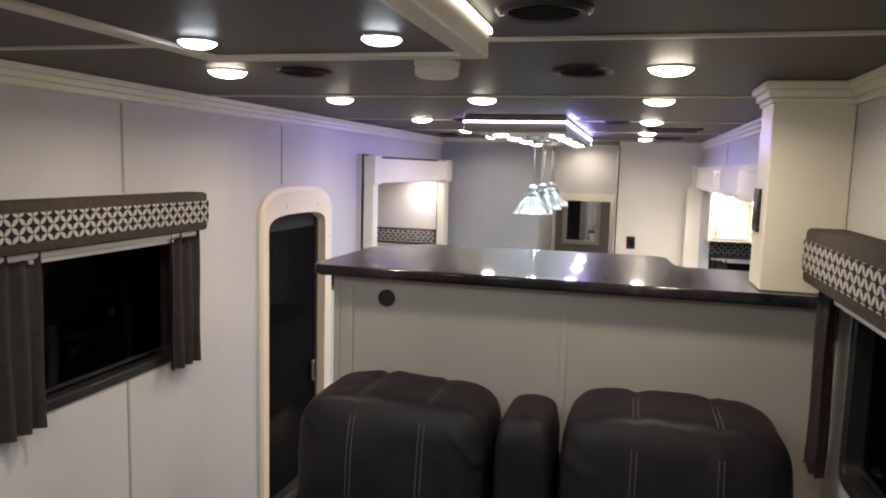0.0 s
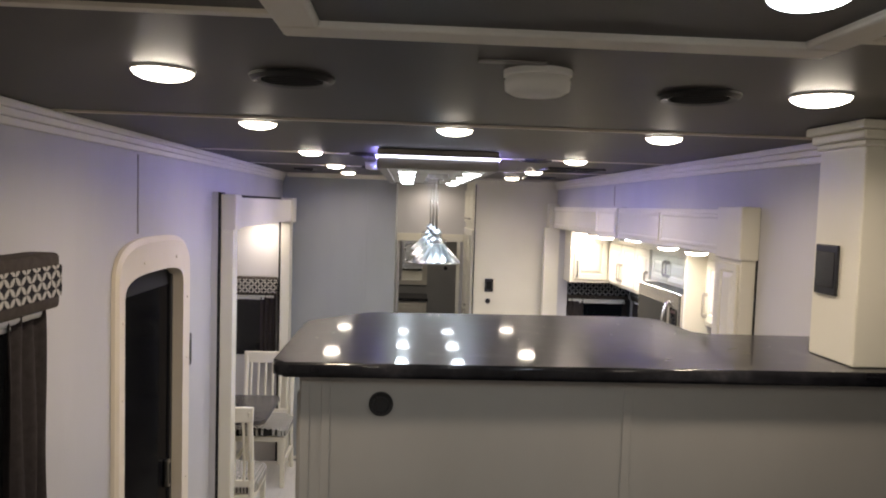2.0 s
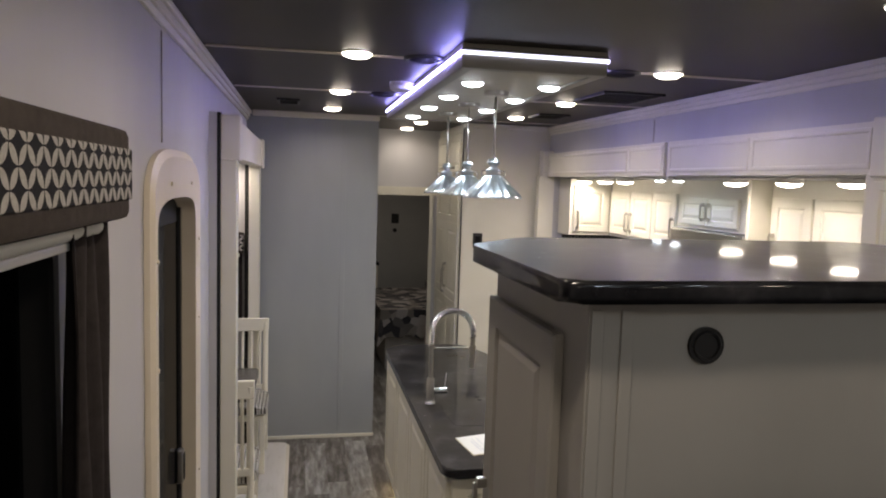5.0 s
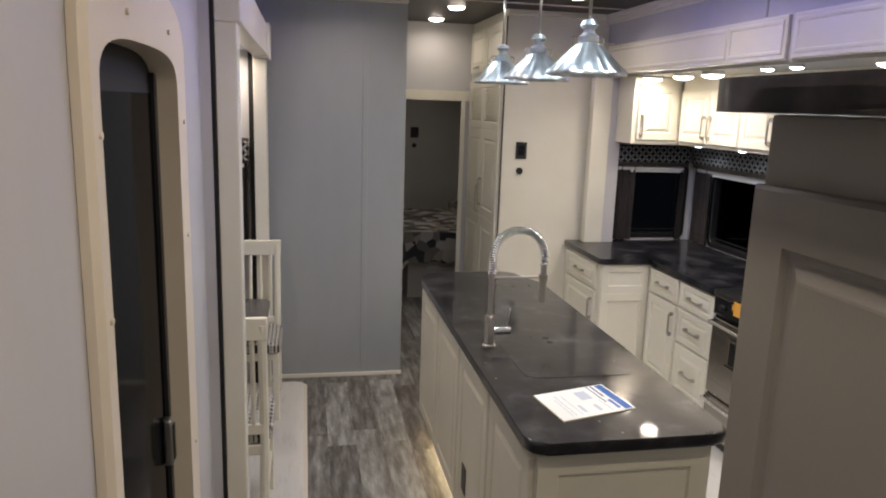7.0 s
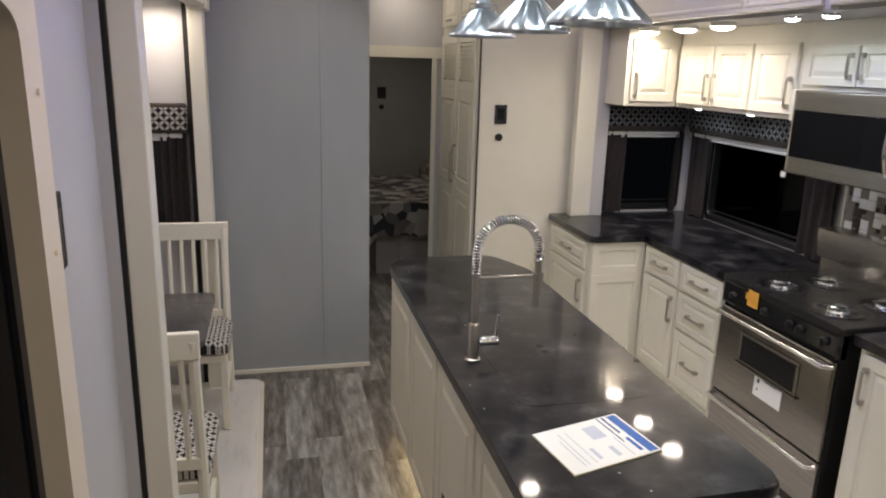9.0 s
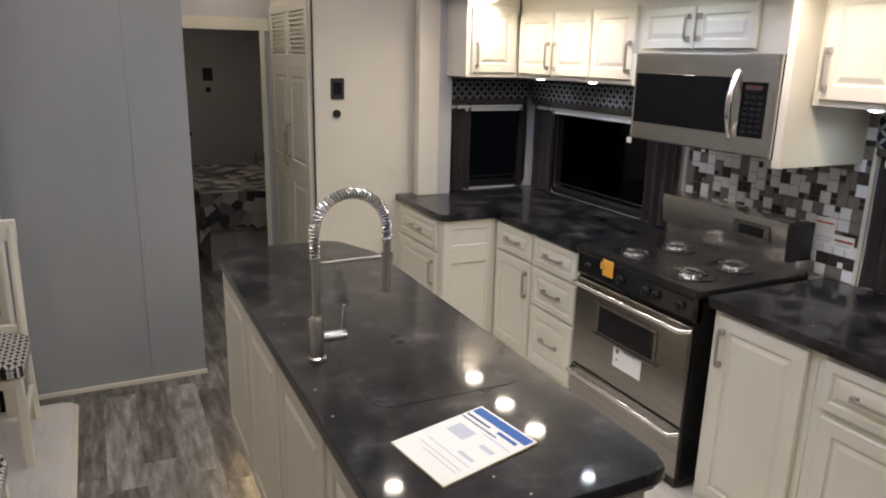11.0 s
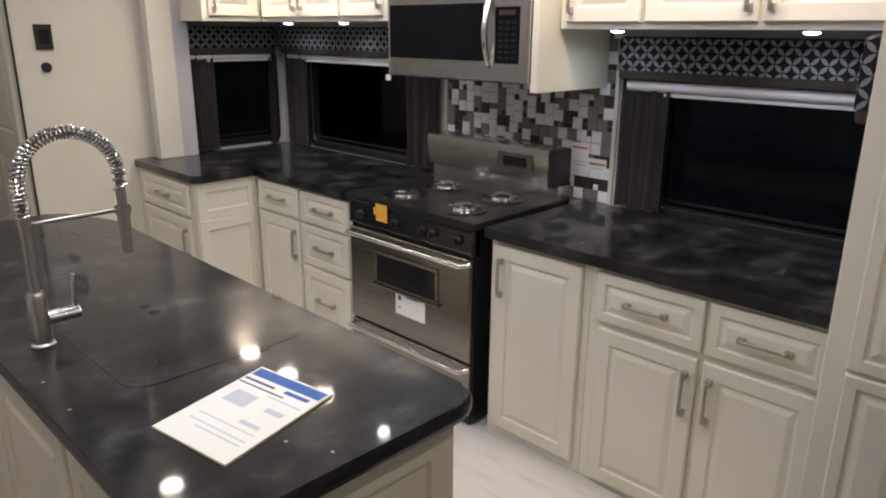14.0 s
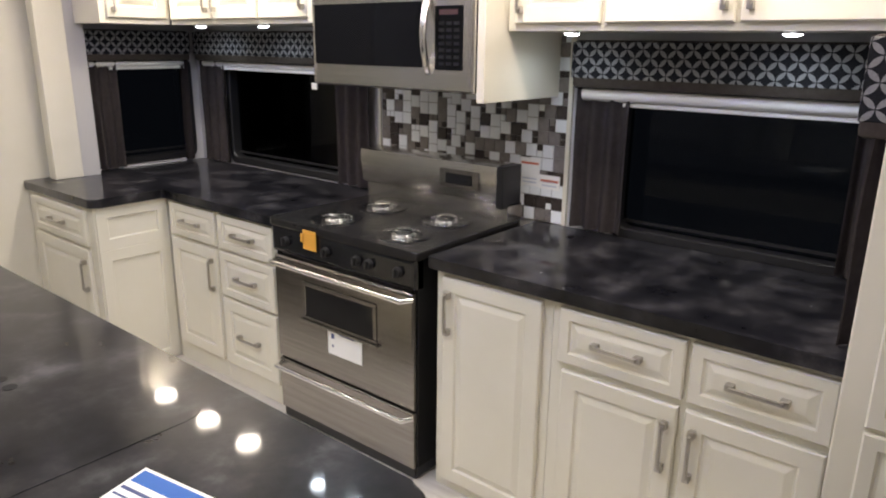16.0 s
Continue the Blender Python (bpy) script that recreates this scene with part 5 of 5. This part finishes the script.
# ---- bedroom beyond the hallway ----
QUILT = shader("patchwork_quilt", (0.2, 0.2, 0.2), 0.85)
_v = node(QUILT, "ShaderNodeTexVoronoi", Scale=10.0)
link(QUILT, coords(QUILT), _v.inputs["Vector"])
_s = node(QUILT, "ShaderNodeSeparateColor")
link(QUILT, _v.outputs["Color"], _s.inputs[0])
link(QUILT, ramp(QUILT, _s.outputs[0], [(0.2, (0.025, 0.025, 0.03)), (0.4, (0.10, 0.095, 0.09)), (0.6, (0.17, 0.15, 0.13)), (0.85, (0.32, 0.30, 0.28))]), bsdf(QUILT).inputs["Base Color"])
bed = thing("bed", "bed with a grey and brown patchwork quilt", "bed", 1.7, 10.7, 0)
part("base", boxes((1.20, 2.28, 10.00, 11.45, 0.0, 0.36)), PANEL, bed, "grey bed base")
part("mattress", pillow(1.16, 2.28, 9.95, 11.48, 0.361, 0.63, 0.0), TAUPE, bed, smooth=True, angle=80)
q = bmesh.new()
box(q, 1.13, 2.285, 9.90, 11.50, 0.42, 0.67)
bmesh.ops.subdivide_edges(q, edges=q.edges[:], cuts=24, use_grid_fill=True)
for v in q.verts:
    drop = max(0.0, 0.62 - v.co.z) / 0.2
    fold = noise.noise((v.co.x * 9, v.co.y * 9, 0.5))
    v.co.z += 0.012 * noise.noise((v.co.x * 4, v.co.y * 4, 2.0)) - 0.05 * drop * (0.5 + fold)
    if v.co.y < 9.92:
        v.co.y -= 0.03 * drop * (0.6 + fold)
    if v.co.x < 1.15:
        v.co.x -= 0.03 * drop * (0.6 + fold)
        v.co.z -= 0.10 * drop
part("quilt", q, QUILT, bed, "patchwork quilt", smooth=True, angle=60)
part("base_drawer", Face((0, 10.00, 0), (1, 0, 0), (0, -1, 0)).rings(bmesh.new(), 1.40, 1.9, 0.06, 0.31, [(0, 0), (0, 0.015), (0.004, 0.018)]), PANEL, bed)
lone("bed_pillow", pillow(1.86, 2.26, 11.05, 11.45, 0.675, 0.79, 0.0), QUILT, "patchwork pillow lying on the quilt", "pillow", smooth=True)
P3 = Face((0, 12.1, 0), (1, 0, 0), (0, -1, 0))
lone("bedroom_switch", P3.box(bmesh.new(), 1.50, 1.60, 1.47, 1.60, 0.0, 0.012, 0.003), BLACK, "black control plate on the bedroom wall", "switch")
bm = bmesh.new()
rod(bm, (1.548, 12.099, 1.375), (1.548, 12.088, 1.375), 0.028, 18)
lone("humidity_sensor", bm, BLACK, "black round sensor on the bedroom wall", "sensor", smooth=True)

DF = Face((0, 11.55, 0), (1, 0, 0), (0, -1, 0))
dre = thing("dresser", "cream dresser with dark top beside the bed", "dresser", 0.85, 11.8, 0)
part("body", boxes((0.40, 1.27, 11.55, 12.095, 0, 0.955)), CREAM, dre)
part("top", boxes((0.38, 1.285, 11.52, 12.098, 0.956, 0.995), bevel=0.008), STONE, dre, "dark polished top")
for i in range(2):
    for j in range(3):
        f = part("drawer_front", raised(DF, 0.42 + i * 0.425, 0.825 + i * 0.425, 0.08 + j * 0.29, 0.35 + j * 0.29, 0.04), CREAM, dre)
        part("handle", pull(DF, 0.62 + i * 0.425, 0.215 + j * 0.29, 0.11, False, 0.019), NICKEL, f, "nickel pull")
mir = thing("wall_mirror", "wall mirror in a cream frame above the dresser", "mirror", 0.95, 12.09, 1.1)
P4 = Face((0, 12.1, 0), (1, 0, 0), (0, -1, 0))
part("mirror_frame", frame_ring(P4, 0.72, 1.28, 1.12, 1.93, 0.07, 0.0, 0.03), CREAM, mir)
part("mirror_glass", P4.box(bmesh.new(), 0.79, 1.21, 1.19, 1.86, 0.0, 0.012), shader("mirror", (0.85, 0.86, 0.86), 0.02, 1.0), mir, "mirror pane")

# ---- dinette ----
def chair(label, y_back, facing):
    """A white slat-back chair: facing +1 looks along +y."""
    x0, x1, f = -0.355, 0.065, facing
    yb = y_back
    c = thing("dining_chair", label, "chair", (x0 + x1) / 2, yb + f * 0.2, 0.032, "dining chairs")
    z = 0.0325
    for x in (x0 + 0.02, x1 - 0.02):
        bm = bmesh.new()
        tube(bm, [(x, yb - f * 0.05, z), (x, yb + f * 0.03, 0.44), (x, yb + f * 0.02, 0.60), (x, yb - f * 0.035, 0.99)], 0.019, 8)
        part("back_post", bm, CREAM, c, smooth=True)
        bm = bmesh.new()
        box(bm, x - 0.018, x + 0.018, yb + f * 0.40 - 0.018, yb + f * 0.40 + 0.018, z, 0.44, 0.004)
        part("leg", bm, CREAM, c)
        bm = bmesh.new()
        box(bm, x - 0.010, x + 0.010, min(yb, yb + f * 0.40), max(yb, yb + f * 0.40), 0.20, 0.235, 0.003)
        part("stretcher", bm, CREAM, c)
    part("top_rail", boxes((x0 - 0.002, x1 + 0.002, yb - f * 0.035 - 0.013, yb - f * 0.035 + 0.013, 0.925, 1.02), bevel=0.006), CREAM, c)
    part("lower_rail", boxes((x0 + 0.02, x1 - 0.02, yb + f * 0.015 - 0.01, yb + f * 0.015 + 0.01, 0.50, 0.545), bevel=0.004), CREAM, c)
    n = 6
    for k in range(n):
        x = x0 + 0.06 + (x1 - x0 - 0.12) * k / (n - 1)
        bm = bmesh.new()
        tube(bm, [(x, yb + f * 0.015, 0.53), (x, yb - f * 0.005, 0.75), (x, yb - f * 0.033, 0.935)], 0.0105, 6)
        part("slat", bm, CREAM, c, smooth=True)
    part("seat_frame", boxes((x0 + 0.005, x1 - 0.005, min(yb + f * 0.02, yb + f * 0.42), max(yb + f * 0.02, yb + f * 0.42), 0.40, 0.445), bevel=0.006), CREAM, c)
    part("cushion", pillow(x0 - 0.005, x1 + 0.012, min(yb + f * 0.03, yb + f * 0.45), max(yb + f * 0.03, yb + f * 0.45), 0.446, 0.505, 0.0), SEATP, c, "dark seat cushion with pale petals", smooth=True, angle=80)
    return c


chair("white slat-back dining chair with petal cushion before dark table", 6.09, 1)
chair("white slat-back dining chair with petal cushion under dinette window", 7.66, -1)
table = thing("dining_table", "dark topped dining table in the slide-out", "table", -0.45, 6.95, 0.032)
part("tabletop", slab(bmesh.new(), rounded([(-0.93, 6.62), (0.02, 6.62), (0.02, 7.28), (-0.93, 7.28)], [0, 0.05, 0.05, 0]), 0.73, 0.76, 0.006), DARKWOOD, table, smooth=True)
bm = bmesh.new()
lathe(bm, -0.40, 6.95, [(0.18, 0.0325), (0.18, 0.045), (0.03, 0.06), (0.03, 0.71), (0.10, 0.729)], 20)
part("pedestal", bm, BLACK, table, smooth=True)
DW = Face((0, 7.90, 0), (1, 0, 0), (0, -1, 0))
tagged(lone("window_6", DW.box(bmesh.new(), -0.82, -0.22, 0.95, 1.47, 0.0, 0.012), ENAMEL, "black window at the dinette", "window"), kind="structure")
treatment(DW, -0.90, -0.125, 1.475, 1.63, 0.075, 0.90, "taupe valance with petal band over the dinette window", wide=0.14, band=0.02)

# ---- mosaic backsplash ----
TILES = (mottled("tile_white", [(0.3, (0.78, 0.82, 0.85)), (0.7, (0.86, 0.89, 0.91))], 12, 0.12, fine=60), mottled("tile_grey", [(0.3, (0.16, 0.145, 0.135)), (0.7, (0.24, 0.22, 0.21))], 25, 0.2, fine=60),
         mottled("tile_dark", [(0.3, (0.035, 0.028, 0.026)), (0.7, (0.06, 0.05, 0.046))], 25, 0.15, fine=60))
splash = setting("wall_backsplash", boxes((BX - 0.004, BX, 5.79, 6.738, 0.921, 1.63)), shader("tile_grout", (0.30, 0.29, 0.28), 0.8), "glass and stone mosaic backsplash in white, grey and brown")
setting("trim_backsplash", boxes((BX - 0.012, BX, 5.772, 5.789, 0.921, 1.62), (BX - 0.012, BX, 6.739, 6.753, 0.921, 1.47)), CREAM, "cream edge strip of the backsplash")
random.seed(11)
tile_mesh = {}


def tile(w, m):
    key = (w, m)
    if key not in tile_mesh:
        q = bmesh.new()
        box(q, -0.005, 0.0, 0.0008, w - 0.0016, 0.0008, w - 0.0016, 0.0010, 1)
        finish(q)
        me = bpy.data.meshes.new("tile")
        q.to_mesh(me)
        q.free()
        me.materials.append(TILES[m])
        tile_mesh[key] = me
    return tile_mesh[key]


S = 0.0248
cols, rows_n = int(0.95 / S), int(0.70 / S)
taken = set()
made = 0
for j in range(rows_n):
    for i in range(cols):
        if (i, j) in taken:
            continue
        y, z = 5.79 + i * S, 0.922 + j * S
        if z + S > 1.62 or (z > 1.42 and y > 5.97):
            continue
        fits = i + 1 < cols and j + 1 < rows_n and not ({(i + 1, j), (i, j + 1), (i + 1, j + 1)} & taken)
        big = fits and random.random() < 0.74
        cells = [(i, j), (i + 1, j), (i, j + 1), (i + 1, j + 1)] if big else [(i, j)]
        taken.update(cells)
        r = random.random()
        m = (0 if r < 0.58 else 1 if r < 0.84 else 2) if big else (0 if r < 0.15 else 1 if r < 0.5 else 2)
        ob = new("tile", tile(2 * S if big else S, m))
        ob.matrix_basis = Matrix.Translation((BX - 0.0035, y, z))
        ob.parent = splash
        made += 1
for y0, y1, z0, z1 in ((5.895, 5.985, 1.055, 1.165), (5.805, 5.895, 1.05, 1.105)):
    l = thing("range_label", "small white care label stuck on the backsplash", "label", BX - 0.01, (y0 + y1) / 2, z0)
    part("sheet", boxes((BX - 0.0105, BX - 0.009, y0, y1, z0, z1)), PAPER, l)
    part("print_bar", boxes((BX - 0.0112, BX - 0.0104, y0 + 0.006, y1 - 0.006, z1 - 0.026, z1 - 0.018)), RED, l)
    part("print_bar", boxes((BX - 0.0112, BX - 0.0104, y0 + 0.012, y1 - 0.012, z0 + 0.012, z0 + 0.017), (BX - 0.0112, BX - 0.0104, y0 + 0.012, y1 - 0.012, z0 + 0.026, z0 + 0.031)), PALEINK, l)
